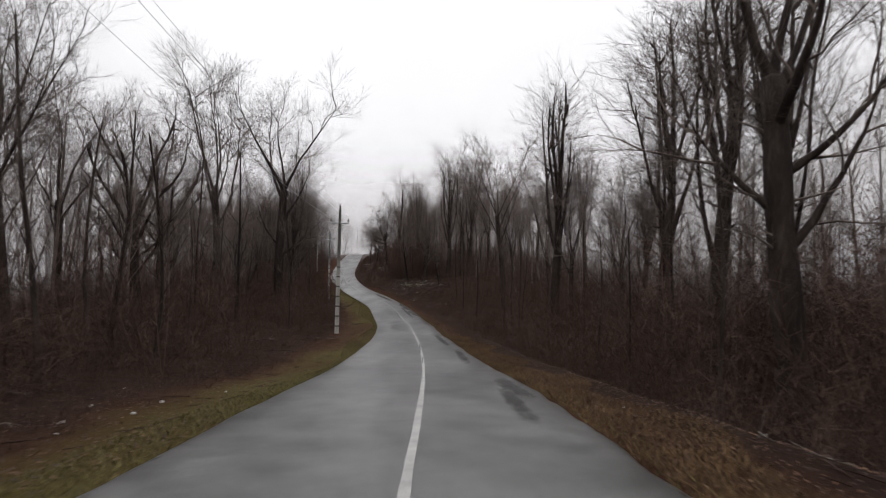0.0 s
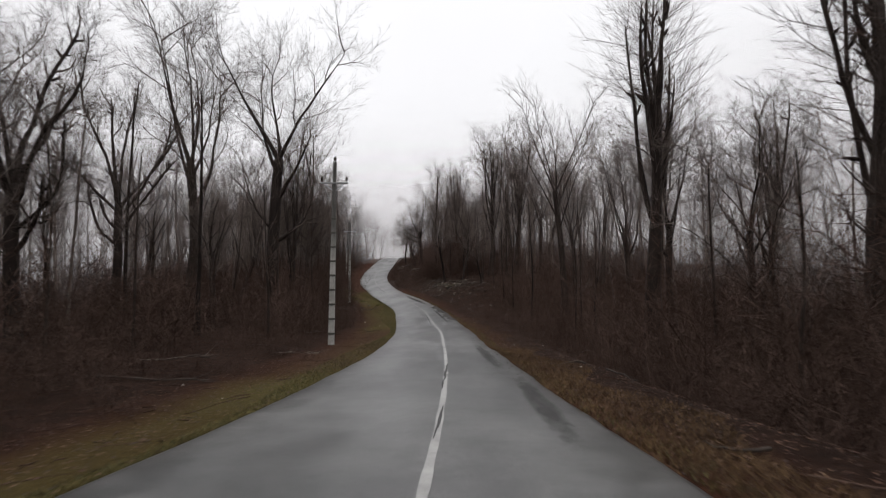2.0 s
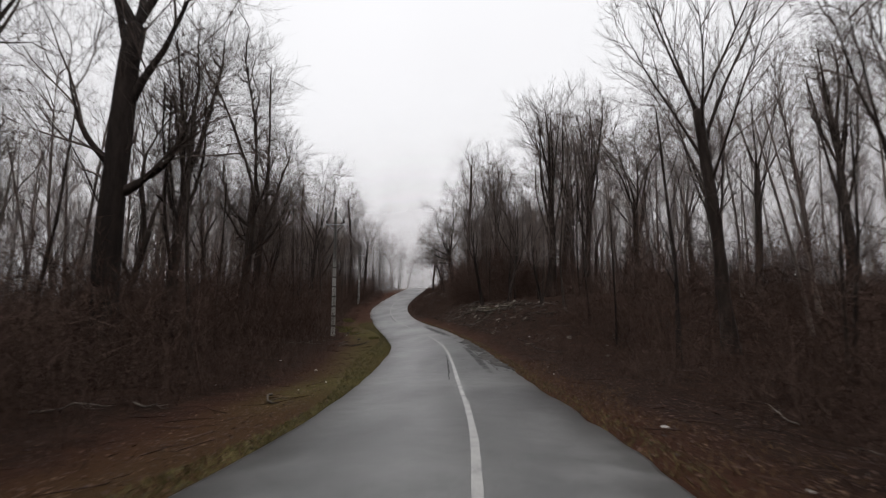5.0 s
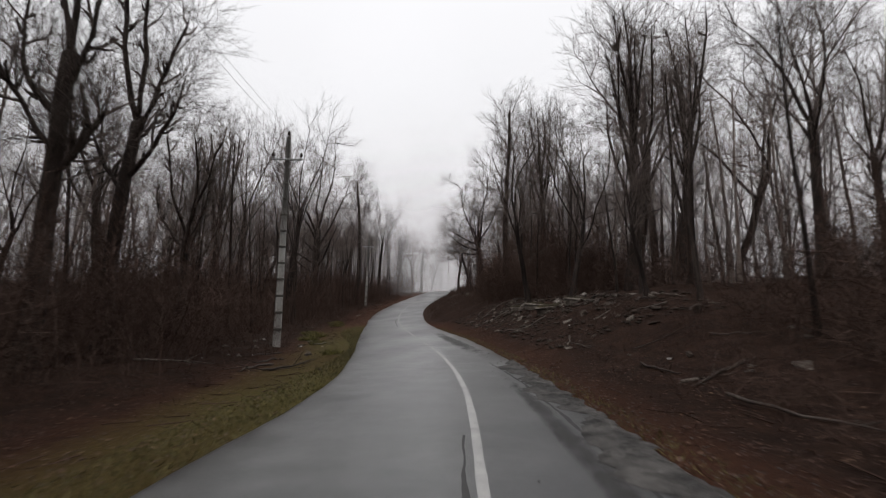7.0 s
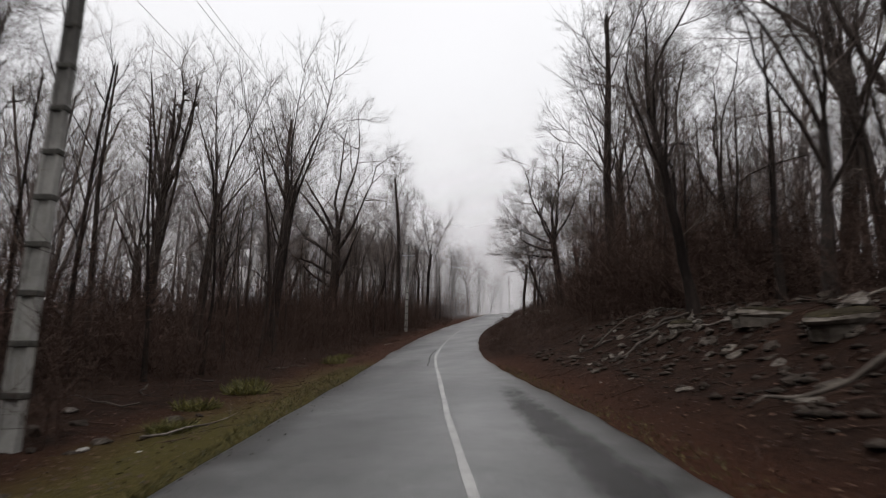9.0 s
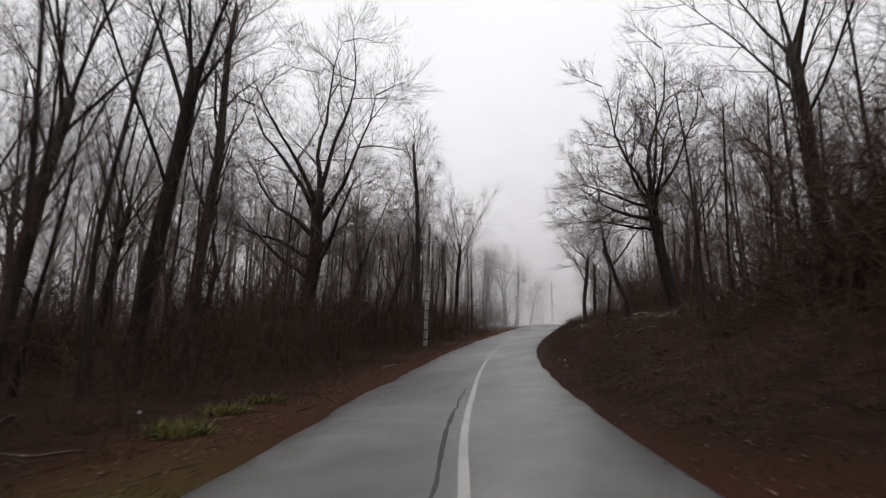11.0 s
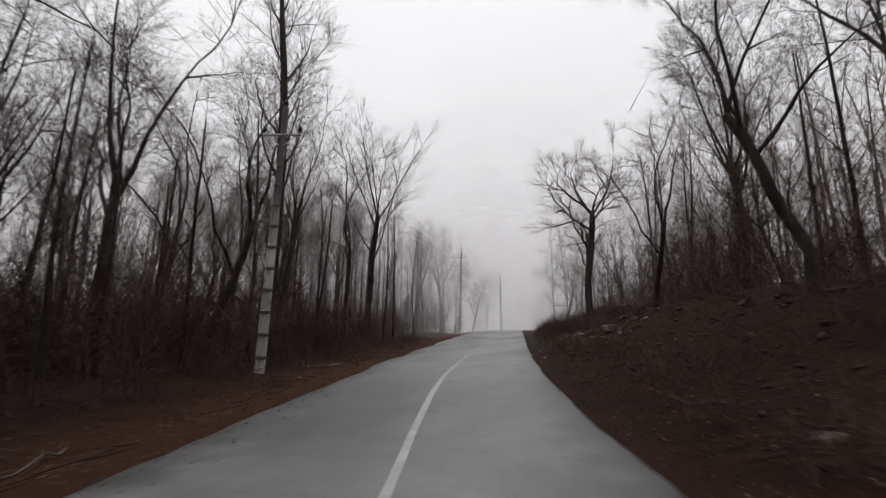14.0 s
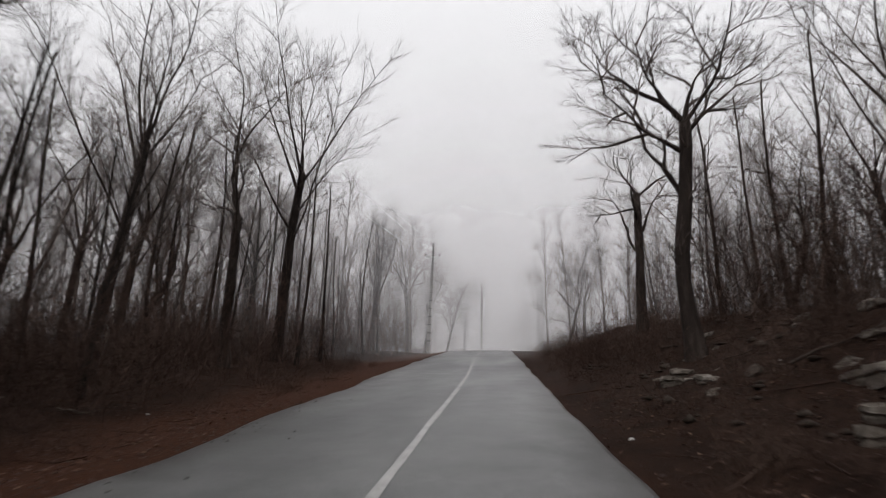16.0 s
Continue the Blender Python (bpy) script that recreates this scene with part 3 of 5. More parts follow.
def whip(rng, verts, faces, pts, width):
    """A thin bent twig: a tapering ribbon."""
    a, b = frame_of(norm(tuple(pts[1][k] - pts[0][k] for k in range(3))))
    w = rng.uniform(0, 6.28)
    base, n = len(verts), len(pts)
    for i, p in enumerate(pts[:-1]):
        r = width * (1 - 0.6 * i / (n - 1))
        o = tuple(a[k] * math.cos(w + 1.1 * i) + b[k] * math.sin(w + 1.1 * i) for k in range(3))
        verts.append(tuple(p[k] + o[k] * r for k in range(3)))
        verts.append(tuple(p[k] - o[k] * r for k in range(3)))
    verts.append(pts[-1])
    for i in range(n - 2):
        faces.append((base + 2 * i, base + 2 * i + 1, base + 2 * i + 3, base + 2 * i + 2))
    faces.append((base + 2 * n - 4, base + 2 * n - 3, base + 2 * n - 2))


def line(rng, p, d, length, nseg, wander, up):
    pts, step = [p], length / nseg
    for i in range(nseg):
        d = norm((d[0] + rng.gauss(0, wander), d[1] + rng.gauss(0, wander), d[2] + rng.gauss(0, wander) + up))
        p = (p[0] + d[0] * step, p[1] + d[1] * step, p[2] + d[2] * step)
        pts.append(p)
    return pts


def along(pts, t):
    s = t * (len(pts) - 1)
    i = min(int(s), len(pts) - 2)
    f = s - i
    a, b = pts[i], pts[i + 1]
    return tuple(a[k] + (b[k] - a[k]) * f for k in range(3)), norm((b[0] - a[0], b[1] - a[1], b[2] - a[2]))


def off_axis(rng, d, degrees, azimuth=None):
    a, b = frame_of(d)
    w = rng.uniform(0, 2 * math.pi) if azimuth is None else azimuth
    c, s = math.cos(radians(degrees)), math.sin(radians(degrees))
    u, v = math.cos(w) * s, math.sin(w) * s
    return norm(tuple(d[k] * c + a[k] * u + b[k] * v for k in range(3)))


def sprout(rng, out, pts, r0, level, plan):
    """Children of one branch, tier by tier: (count, start, angle, length, shortening, wander, up, segments, thickness)."""
    if len(plan[level]) == 4:
        count, start, angle, length = plan[level]
        for k in range(count):
            p, d = along(pts, start + (0.99 - start) * rng.random())
            d2 = off_axis(rng, d, angle * rng.uniform(0.5, 1.25))
            out.append((9, (p, norm((d2[0], d2[1], d2[2] + 0.10)), length * rng.uniform(0.5, 1.3)), r0))
        return
    count, start, angle, length, shorten, wander, up, nseg, thick = plan[level]
    turn = rng.uniform(0, 6.28)
    for k in range(count):
        t = start + (1 - start) * (k + rng.random()) / count
        p, d = along(pts, min(t, 0.985))
        turn += 2.4 + rng.uniform(-0.5, 0.5)
        d2 = off_axis(rng, d, angle * rng.uniform(0.7, 1.3), turn)
        if d2[2] < -0.2:
            d2 = norm((d2[0], d2[1], -0.1))
        ln = length * (1 - shorten * t) * rng.uniform(0.65, 1.25)
        r = min(thick * rng.uniform(0.75, 1.25), r0 * (1 - 0.6 * t) * 0.8)
        q = line(rng, p, d2, ln, nseg, wander, up)
        out.append((level + 2, q, max(r, 0.005)))
        if level + 1 < len(plan):
            sprout(rng, out, q, r, level + 1, plan)


# the last tiers of every crown: slender branches, their twigs, and the finest twigs
FINE = [(9, 0.12, 33, 0.062, 0.3, 0.07, 0.03, 2, 0.0075), (7, 0.12, 27, 0.031)]
STYLES = {
    # trunk: end, radius, bend; leaders: number, from, to, spread, wander, rise, reach, radius, end radius; tiers
    "vase": dict(top=0.50, r=0.34, bend=0.03, lead=(6, 0.72, 1.0, 24, 0.09, 0.05, 1.0, 0.38, 0.10),
                 tiers=[(6, 0.15, 38, 0.20, 0.4, 0.13, 0.05, 5, 0.055), (6, 0.12, 38, 0.105, 0.3, 0.10, 0.05, 3, 0.017)] + FINE),
    "fan": dict(top=0.60, r=0.40, bend=0.025, lead=(10, 0.38, 0.98, 18, 0.06, 0.20, 0.92, 0.34, 0.26),
                tiers=[(18, 0.04, 54, 0.160, 0.35, 0.07, 0.05, 4, 0.019), (7, 0.15, 26, 0.078, 0.3, 0.06, 0.03, 2, 0.0075), (5, 0.12, 22, 0.032)], stubs=6),
    "dome": dict(top=0.52, r=0.28, bend=0.03, lead=(8, 0.60, 1.0, 26, 0.05, 0.02, 0.99, 0.30, 0.08),
                 tiers=[(11, 0.14, 33, 0.165, 0.35, 0.06, 0.03, 4, 0.024), (8, 0.12, 30, 0.085, 0.3, 0.07, 0.04, 3, 0.010), (7, 0.12, 27, 0.036)]),
    "pollard": dict(top=0.42, r=0.34, bend=0.04, lead=(7, 0.55, 1.0, 24, 0.11, 0.10, 0.80, 0.37, 0.45),
                    tiers=[(5, 0.30, 44, 0.085, 0.2, 0.18, 0.14, 4, 0.052), (5, 0.25, 42, 0.115, 0.3, 0.09, 0.05, 3, 0.013)] + FINE, stubs=8),
    "arch": dict(top=0.46, r=0.38, bend=0.05, lead=(6, 0.45, 1.0, 30, 0.11, 0.04, 1.0, 0.42, 0.10),
                 tiers=[(7, 0.05, 52, 0.24, 0.45, 0.13, 0.0, 6, 0.050), (6, 0.10, 40, 0.11, 0.3, 0.12, 0.02, 3, 0.016)] + FINE),
    "dead": dict(top=0.62, r=0.42, bend=0.05, lead=(6, 0.55, 1.0, 42, 0.15, 0.05, 0.85, 0.40, 0.14),
                 tiers=[(4, 0.22, 46, 0.19, 0.35, 0.18, 0.05, 5, 0.060), (4, 0.15, 40, 0.11, 0.3, 0.13, 0.04, 3, 0.018)] + FINE),
    "mast": dict(top=0.90, r=0.32, bend=0.03, lead=(16, 0.36, 0.98, 38, 0.10, 0.13, 0.0, 0.22, 0.22),
                 tiers=[(6, 0.12, 40, 0.095, 0.3, 0.11, 0.07, 3, 0.018)] + FINE),
    "crook": dict(top=0.40, r=0.26, bend=0.10, lead=(5, 0.60, 1.0, 27, 0.17, 0.06, 1.0, 0.46, 0.10),
                  tiers=[(6, 0.12, 46, 0.17, 0.4, 0.17, 0.06, 5, 0.045), (6, 0.12, 40, 0.09, 0.3, 0.12, 0.04, 3, 0.015)] + FINE),
    "slim": dict(top=0.78, r=0.145, bend=0.03, lead=(13, 0.30, 0.98, 30, 0.06, 0.05, 0.0, 0.26, 0.2),
                 tiers=[(8, 0.08, 32, 0.085, 0.3, 0.09, 0.06, 2, 0.010), (7, 0.10, 30, 0.040)]),
}


def grow(style, seed, height, lean=None, limbs=(), girth=1.0):
    """All branches of a bare tree, as (level, line, radius): 0 trunk, 1 leaders, 2 and on branches and twigs.
    limbs: great limbs of its own, as (where on the trunk, compass degrees, degrees from upright, length as a share of the height, rise)."""
    rng = random.Random(seed)
    out, h, st = [], height, STYLES[style]
    plan = [(*q[:3], q[3] * h, *q[4:]) for q in st["tiers"]]
    lean = lean or (rng.gauss(0, 0.03), rng.gauss(0, 0.03))
    trunk = line(rng, (0, 0, -0.3), norm((*lean, 1)), st["top"] * h + 0.3, 9, st["bend"], 0.03)
    tr = st["r"] * h / 20 * girth
    out.append((0, trunk, tr))
    count, lo, hi, spread, wander, rise, reach, thick, _ = st["lead"]
    turn = rng.uniform(0, 6.28)
    tall = style in ("mast", "slim")
    jobs = []
    for k in range(count if not limbs else len(limbs)):
        if limbs:
            t, compass, tilt, ln, up = limbs[k]
            a, c = math.sin(radians(tilt)), radians(compass)
            jobs.append((t, (a * math.cos(c), a * math.sin(c), math.cos(radians(tilt))), ln * h, up))
            continue
        t = hi - (hi - lo) * (k / max(count - 1, 1)) ** (1.0 if tall or style == "fan" else 1.6)
        turn += 6.28 * 0.382 + rng.uniform(-0.4, 0.4)
        d2 = off_axis(rng, (0, 0, 1), spread * rng.uniform(0.25 if k == 0 else 0.7, 1.3), turn)
        z = along(trunk, min(t, 0.999))[0][2]
        if tall:
            ln = h * (0.12 + 0.16 * (1 - t)) * rng.uniform(0.7, 1.3)
        else:
            ln = (h * reach - z) * rng.uniform(0.86, 1.02) * (1.0 if k < 3 else rng.uniform(0.66, 0.96))
        jobs.append((t, d2, ln, rise))
    for t, d2, ln, up in jobs:
        p, d = along(trunk, min(t, 0.999))
        q = line(rng, p, d2, ln, 5 if style == "slim" else 9, wander, up)
        r = tr * thick * rng.uniform(0.8, 1.15) * (1.0 if not tall else 1.25 - 0.6 * t)
        out.append((1, q, r))
        sprout(rng, out, q, r, 0, plan)
        for j in range(st.get("stubs", 0)):
            p2, d3 = along(q, rng.uniform(0.06, 0.9))
            s = line(rng, p2, off_axis(rng, d3, rng.uniform(35, 70)), rng.uniform(0.015, 0.040) * h, 3, 0.25, 0.25)
            out.append((7, s, r * 0.5))
            sprout(rng, out, s, 0.03, len(plan) - 2, plan)
    for k in range(3 if style == "slim" else 9):
        p, d = along(trunk, rng.uniform(0.35, 0.97))
        q = line(rng, p, off_axis(rng, d, rng.uniform(45, 75)), rng.uniform(0.05, 0.12) * h, 4, 0.16, 0.10)
        out.append((2, q, tr * 0.12))
        sprout(rng, out, q, tr * 0.12, max(len(plan) - 2, 0), plan)
    return out


def tree_meshes(style, seed, height, full=True, lean=None, limbs=(), girth=1.0):
    """The trunk with its limbs, and the crown of branches and twigs."""
    out = grow(style, seed, height, lean, limbs, girth)
    tv, tf, cv, cf = [], [], [], []
    fine = random.Random(seed + 1)
    tall = style in ("mast", "slim", "fan")
    for level, pts, r in out:
        n = len(pts)
        if level == 9:
            sliver(fine, cv, cf, *pts, 0.0048)
        elif level == 0:
            radii = [r * (1.55 if i == 0 else 1.18 if i == 1 else 1.0 - (0.70 if tall else 0.25) * i / n) * fine.uniform(0.93, 1.07) for i in range(n)]
            pts = pts + [tuple(pts[-1][k] + (pts[-1][k] - pts[-2][k]) * 0.25 for k in range(3))]
            tube(tv, tf, pts, radii + [0.0], 10 if full else 6)
        elif level == 1:
            end = STYLES[style]["lead"][8]
            rough = 0.22 if style in ("pollard", "fan") else 0.12
            tube(tv, tf, pts, [r * (1 - (1 - end) * (i / (n - 1)) ** 0.8) * fine.uniform(1 - rough, 1 + rough) for i in range(n)], 7 if full else 4)
        elif level == 7:
            tube(tv, tf, pts, [r, r * 0.9, r * 0.8, 0.0], 5)
        elif level == 2 or (level == 3 and r > 0.016 and full):
            end = 0.7 if style == "pollard" and level == 2 else 0.22
            tube(cv, cf, pts, [r * (1 - (1 - end) * i / (n - 1)) for i in range(n)], (4 if level == 2 else 3) if full else 3)
        else:
            whip(fine, cv, cf, pts, max(r, 0.0068))
    return (tv, tf), (cv, cf)


KINDS = {
    "vase": "tall bare tree with a spreading crown of fine twigs", "fan": "bare tree with many upright limbs and sweeping fine twigs",
    "dome": "tall bare tree with a rounded crown of fine branches", "pollard": "old lopped tree with thick knobbly dark limbs",
    "arch": "bare tree with long arching limbs over the bank", "mast": "tall bare tree with a straight dark trunk and short lopped limbs",
    "dead": "small gnarled bare tree with crooked limbs", "crook": "bare tree with a crooked forked trunk", "slim": "slim bare forest tree with a narrow crown",
}


def make_tree(style, seed, height, full=True, lean=None, limbs=(), girth=1.0, label=""):
    (tv, tf), (cv, cf) = tree_meshes(style, seed, height, full, lean, limbs, girth)
    root = tagged(new("tree"), label or KINDS[style], "tree", "bare trees of the roadside forest")
    child("trunk", mesh_of("trunk", tv, tf, BARK, True), root)
    child("crown", mesh_of("crown", cv, cf, TWIG), root, "fine bare brown twigs")
    return root


def plant(proto, x, y, height, nominal, turn, sink=0.0):
    """A copy of a tree at a place, scaled to its height."""
    s = height / nominal
    m = Matrix.Translation((x, y, float(ground_z(x, y)) - sink)) @ Matrix.Rotation(radians(turn), 4, "Z") @ Matrix.Diagonal((s, s, s, 1))
    return copy_thing(proto, m)


# trees that stand out, where they grow: style, x, y, height, turn
HEROES = [
    ("vase", -22.0, 27.0, 18, 10), ("vase", -29.2, 43.0, 19, 80), ("vase", -24.2, 59.6, 26, 150),
    ("pollard", -20.3, 55.5, 13, 300), ("fan", -17.0, 63.0, 17, 200),
    ("dome", -28.4, 108.4, 20, 60), ("dome", -33.2, 107.5, 20, 20), ("pollard", -23.0, 86.0, 14, 15), ("fan", -32.0, 102.5, 19, 75),
    ("mast", -32.3, 114.5, 20, 200), ("crook", -37.5, 138.0, 18, 0), ("mast", -34.6, 144.8, 21.5, 100), ("crook", -39.0, 146.6, 18, 140),
    ("dome", -40.8, 157.0, 19, 40), ("dome", -37.8, 166.5, 20.5, 270), ("crook", -37.4, 161.0, 17, 55), ("fan", -40.9, 192.2, 16, 90), ("vase", -39.7, 202.0, 16, 10),
    ("fan", 13.1, 28.1, 26, 90), ("fan", 15.2, 25.2, 22, 20), ("fan", 14.2, 36.8, 26, 60), ("vase", 16.0, 50.5, 15, 40),
    ("fan", 20.1, 57.7, 19, 110), ("dome", 7.4, 69.0, 22, 250), ("fan", 21.0, 84.0, 21, 45), ("fan", 0.8, 99.0, 22, 310), ("fan", 4.5, 101.6, 23, 140),
    ("crook", 9.2, 105.0, 23, 30), ("vase", 4.2, 109.3, 20, 20), ("crook", -3.3, 94.0, 13, 205), ("dome", -7.6, 119.0, 21, 15), 
    ("vase", 2.6, 109.9, 25, 250), ("fan", -5.0, 113.9, 20, 85), ("crook", -6.0, 97.0, 13, 350), ("crook", -15.0, 135.0, 12, 215), ("vase", -4.3, 141.8, 17, 160),
    ("crook", -17.0, 146.2, 9, 80), ("dome", -9.7, 161.2, 17, 0), ("dead", -19.4, 161.4, 9.5, 130), ("crook", -0.6, 85.0, 8, 330), ("vase", -12.4, 149.5, 13, 100), ("vase", -10.5, 140.0, 14, 240), ("mast", -8.2, 108.5, 18, 60),
    ("dome", -38.5, 206.0, 14, 30), ("crook", -37.2, 213.0, 13, 100), ("vase", -36.5, 224.0, 14, 200), ("vase", -28.5, 246.0, 11, 20), ("crook", -24.0, 238.0, 11, 300), ("crook", -20.5, 214.0, 11, 70), ("vase", -19.5, 203.0, 12, 160), ("crook", -21.5, 190.0, 11, 10),
]
NOMINAL = 20.0
protos = {}
for style, seeds in (("vase", (3, 11, 12)), ("fan", (5, 21, 22)), ("dome", (23, 24)), ("pollard", (7, 31)), ("arch", (9, 10)), ("mast", (17, 19)), ("dead", (13,)), ("crook", (15, 37, 38))):
    protos[style] = [make_tree(style, s, NOMINAL) for s in seeds]
used = {s: 0 for s in protos}
for style, x, y, height, turn in HEROES:
    bank = protos[style]
    plant(bank[used[style] % len(bank)], x, y, height, NOMINAL, turn)
    used[style] += 1
spare = [o for group in protos.values() for o in group]


# trees of a shape of their own: style, seed, x, y, height, lean, girth, label, great limbs
OWN_TREES = [
    ("vase", 101, -17.4, 60.2, 27, (0.01, 0.0), 1.15, "very tall bare tree with a clean straight trunk",
     ((1.0, 180, 24, 0.42, 0.04), (1.0, 10, 10, 0.44, 0.03), (0.92, 170, 36, 0.34, 0.08), (0.74, 0, 46, 0.25, 0.12), (0.58, 185, 55, 0.20, 0.14), (0.5, 5, 60, 0.18, 0.10), (1.0, 90, 20, 0.4, 0.05))),
    ("pollard", 102, -19.3, 74.0, 22, (0.0, 0.0), 0.82, "tall lopped tree with crooked clubbed limbs",
     ((1.0, 180, 10, 0.48, 0.08), (1.0, 0, 7, 0.52, 0.06), (0.86, 0, 40, 0.20, 0.20), (0.8, 180, 46, 0.26, 0.18), (0.7, 190, 60, 0.16, 0.15), (0.62, 350, 55, 0.12, 0.2))),
    ("pollard", 103, -20.6, 78.3, 21, (0.02, 0.0), 0.82, "tall lopped tree with crooked clubbed limbs",
     ((1.0, 180, 16, 0.46, 0.10), (1.0, 20, 6, 0.54, 0.06), (0.9, 0, 34, 0.28, 0.14), (0.75, 0, 58, 0.20, 0.20), (0.7, 180, 48, 0.18, 0.2))),
    ("arch", 104, -33.0, 124.4, 22, (0.0, 0.0), 1.15, "massive dark tree with dense arching side limbs",
     ((1.0, 180, 8, 0.55, 0.04), (1.0, 0, 18, 0.50, 0.05), (0.85, 180, 34, 0.48, 0.06), (0.72, 180, 58, 0.42, 0.05), (0.6, 175, 66, 0.38, 0.06), (0.8, 0, 40, 0.42, 0.08), (0.55, 0, 55, 0.30, 0.10), (0.9, 270, 40, 0.4, 0.06), (0.48, 185, 72, 0.30, 0.08), (0.66, 90, 50, 0.3, 0.05))),
    ("vase", 105, 11.8, 19.2, 23.5, (-0.03, 0.0), 1.3, "massive dark tree with a forked trunk close to the road",
     ((1.0, 180, 15, 0.5, 0.04), (1.0, 0, 9, 0.55, 0.03), (0.94, 10, 34, 0.42, 0.10), (0.72, 0, 58, 0.3, 0.10), (0.62, 180, 58, 0.2, 0.12), (0.5, 350, 48, 0.32, 0.12), (0.85, 260, 40, 0.35, 0.08))),
    ("pollard", 109, -20.7, 38.4, 17.5, (0.02, 0.0), 1.2, "dark lopped tree with knobbly limbs and dense dark twigs",
     ((1.0, 0, 12, 0.50, 0.06), (1.0, 170, 16, 0.52, 0.06), (0.92, 200, 34, 0.46, 0.08), (0.86, 350, 36, 0.44, 0.10), (0.78, 180, 50, 0.38, 0.10), (0.72, 10, 48, 0.36, 0.12), (0.9, 270, 30, 0.42, 0.08), (0.62, 190, 62, 0.28, 0.12), (0.58, 0, 58, 0.24, 0.14), (0.95, 90, 24, 0.45, 0.08))),
    ("pollard", 110, -28.3, 56.5, 22, (0.0, 0.0), 1.0, "dark many-limbed tree thick with clinging twigs",
     ((1.0, 0, 10, 0.50, 0.05), (1.0, 180, 20, 0.52, 0.04), (0.92, 178, 40, 0.46, 0.07), (0.88, 2, 36, 0.44, 0.07), (0.78, 180, 54, 0.40, 0.08), (0.74, 0, 50, 0.36, 0.10), (0.9, 270, 28, 0.42, 0.08), (0.66, 185, 64, 0.28, 0.10), (0.95, 90, 22, 0.45, 0.06))),
    ("fan", 106, 9.6, 48.9, 25, (0.0, 0.0), 1.05, "",  ()),
    ("arch", 107, -12.1, 127.6, 15, (-0.28, 0.0), 1.25, "leaning dark tree with long limbs arching over the bank",
     ((1.0, 165, 4, 0.6, 0.05), (0.95, 180, 22, 0.50, 0.05), (0.80, 182, 80, 0.27, 0.01), (0.72, 200, 76, 0.25, 0.04), (0.88, 178, 56, 0.34, 0.04), (0.92, 170, 40, 0.36, 0.04), (0.9, 0, 34, 0.45, 0.05), (1.0, 60, 24, 0.5, 0.04), (0.82, 300, 50, 0.4, 0.04))),
    ("dead", 108, -19.5, 152.4, 10.4, (-0.10, 0.0), 0.95, "gnarled bare tree with a leaning trunk and crooked limbs",
     ((1.0, 180, 18, 0.42, 0.04), (1.0, 178, 40, 0.32, 0.08), (0.86, 186, 58, 0.30, 0.12), (1.0, 0, 4, 0.2, 0.0), (1.0, 2, 30, 0.38, 0.10), (0.95, 10, 58, 0.16, 0.2), (0.66, 178, 30, 0.36, 0.10))),
]
for style, seed, x, y, height, lean, girth, label, limbs in OWN_TREES:
    own = make_tree(style, seed, height, True, lean, limbs, girth, label)
    own.location = (x, y, float(ground_z(x, y)))


# ---- the forest behind ----
def scatter(rng, count, y0, y1, near, far, spacing, taken):
    """Places along both sides of the road that keep clear of one another."""
    places, tries = [], 0
    while len(places) < count and tries < 40000:
        tries += 1
        y = rng.uniform(y0, y1)
        side = -1 if rng.random() < 0.52 else 1
        o = near + (far - near) * rng.random() ** 1.25
        x = float(road_left(y)) - o if side < 0 else float(road_right(y)) + o
        if all((x - a) ** 2 + (y - b) ** 2 > spacing * spacing for a, b in taken):
            taken.append((x, y))
            places.append((x, y, side, o))
    return places


rng = random.Random(77)
taken = [(x, y) for _, x, y, _, _ in HEROES] + [(o[2], o[3]) for o in OWN_TREES] + [(-8.4, 45.1), (-17.1, 84.9), (-30.9, 138.5), (-34.3, 190.3), (-32.7, 215.1)]
slim = [make_tree("slim", s, NOMINAL, False) for s in (41, 42, 43, 44, 45, 46, 47, 48)]
second = [t for style in ("crook", "dome", "vase") for t in protos[style]]
for x, y, side, o in scatter(rng, 22, 4, 110, 13, 28, 5.0, taken) + scatter(rng, 34, 104, 186, 12, 27, 4.2, taken):
    plant(rng.choice(second), x, y, rng.uniform(13.5, 18) if side < 0 or y < 100 else rng.uniform(11, 15), NOMINAL, rng.uniform(0, 360))
deep = []
for x, y, side, o in scatter(rng, 170, -12, 105, 6.5, 34, 2.6, taken) + scatter(rng, 210, 95, 192, 5.5, 32, 2.3, taken):
    grown = rng.uniform(13, 19) if side < 0 else rng.uniform(12, 18)
    if o < 11:
        grown *= 0.75
    if side > 0 and y > 138 and o < 9:
        continue
    if o < 15:
        plant(rng.choice(slim), x, y, grown, NOMINAL, rng.uniform(0, 360))
    else:
        deep.append((x, y, grown))
spare += slim
for o in spare:
    for c in o.children_recursive:
        bpy.data.objects.remove(c)
    bpy.data.objects.remove(o)


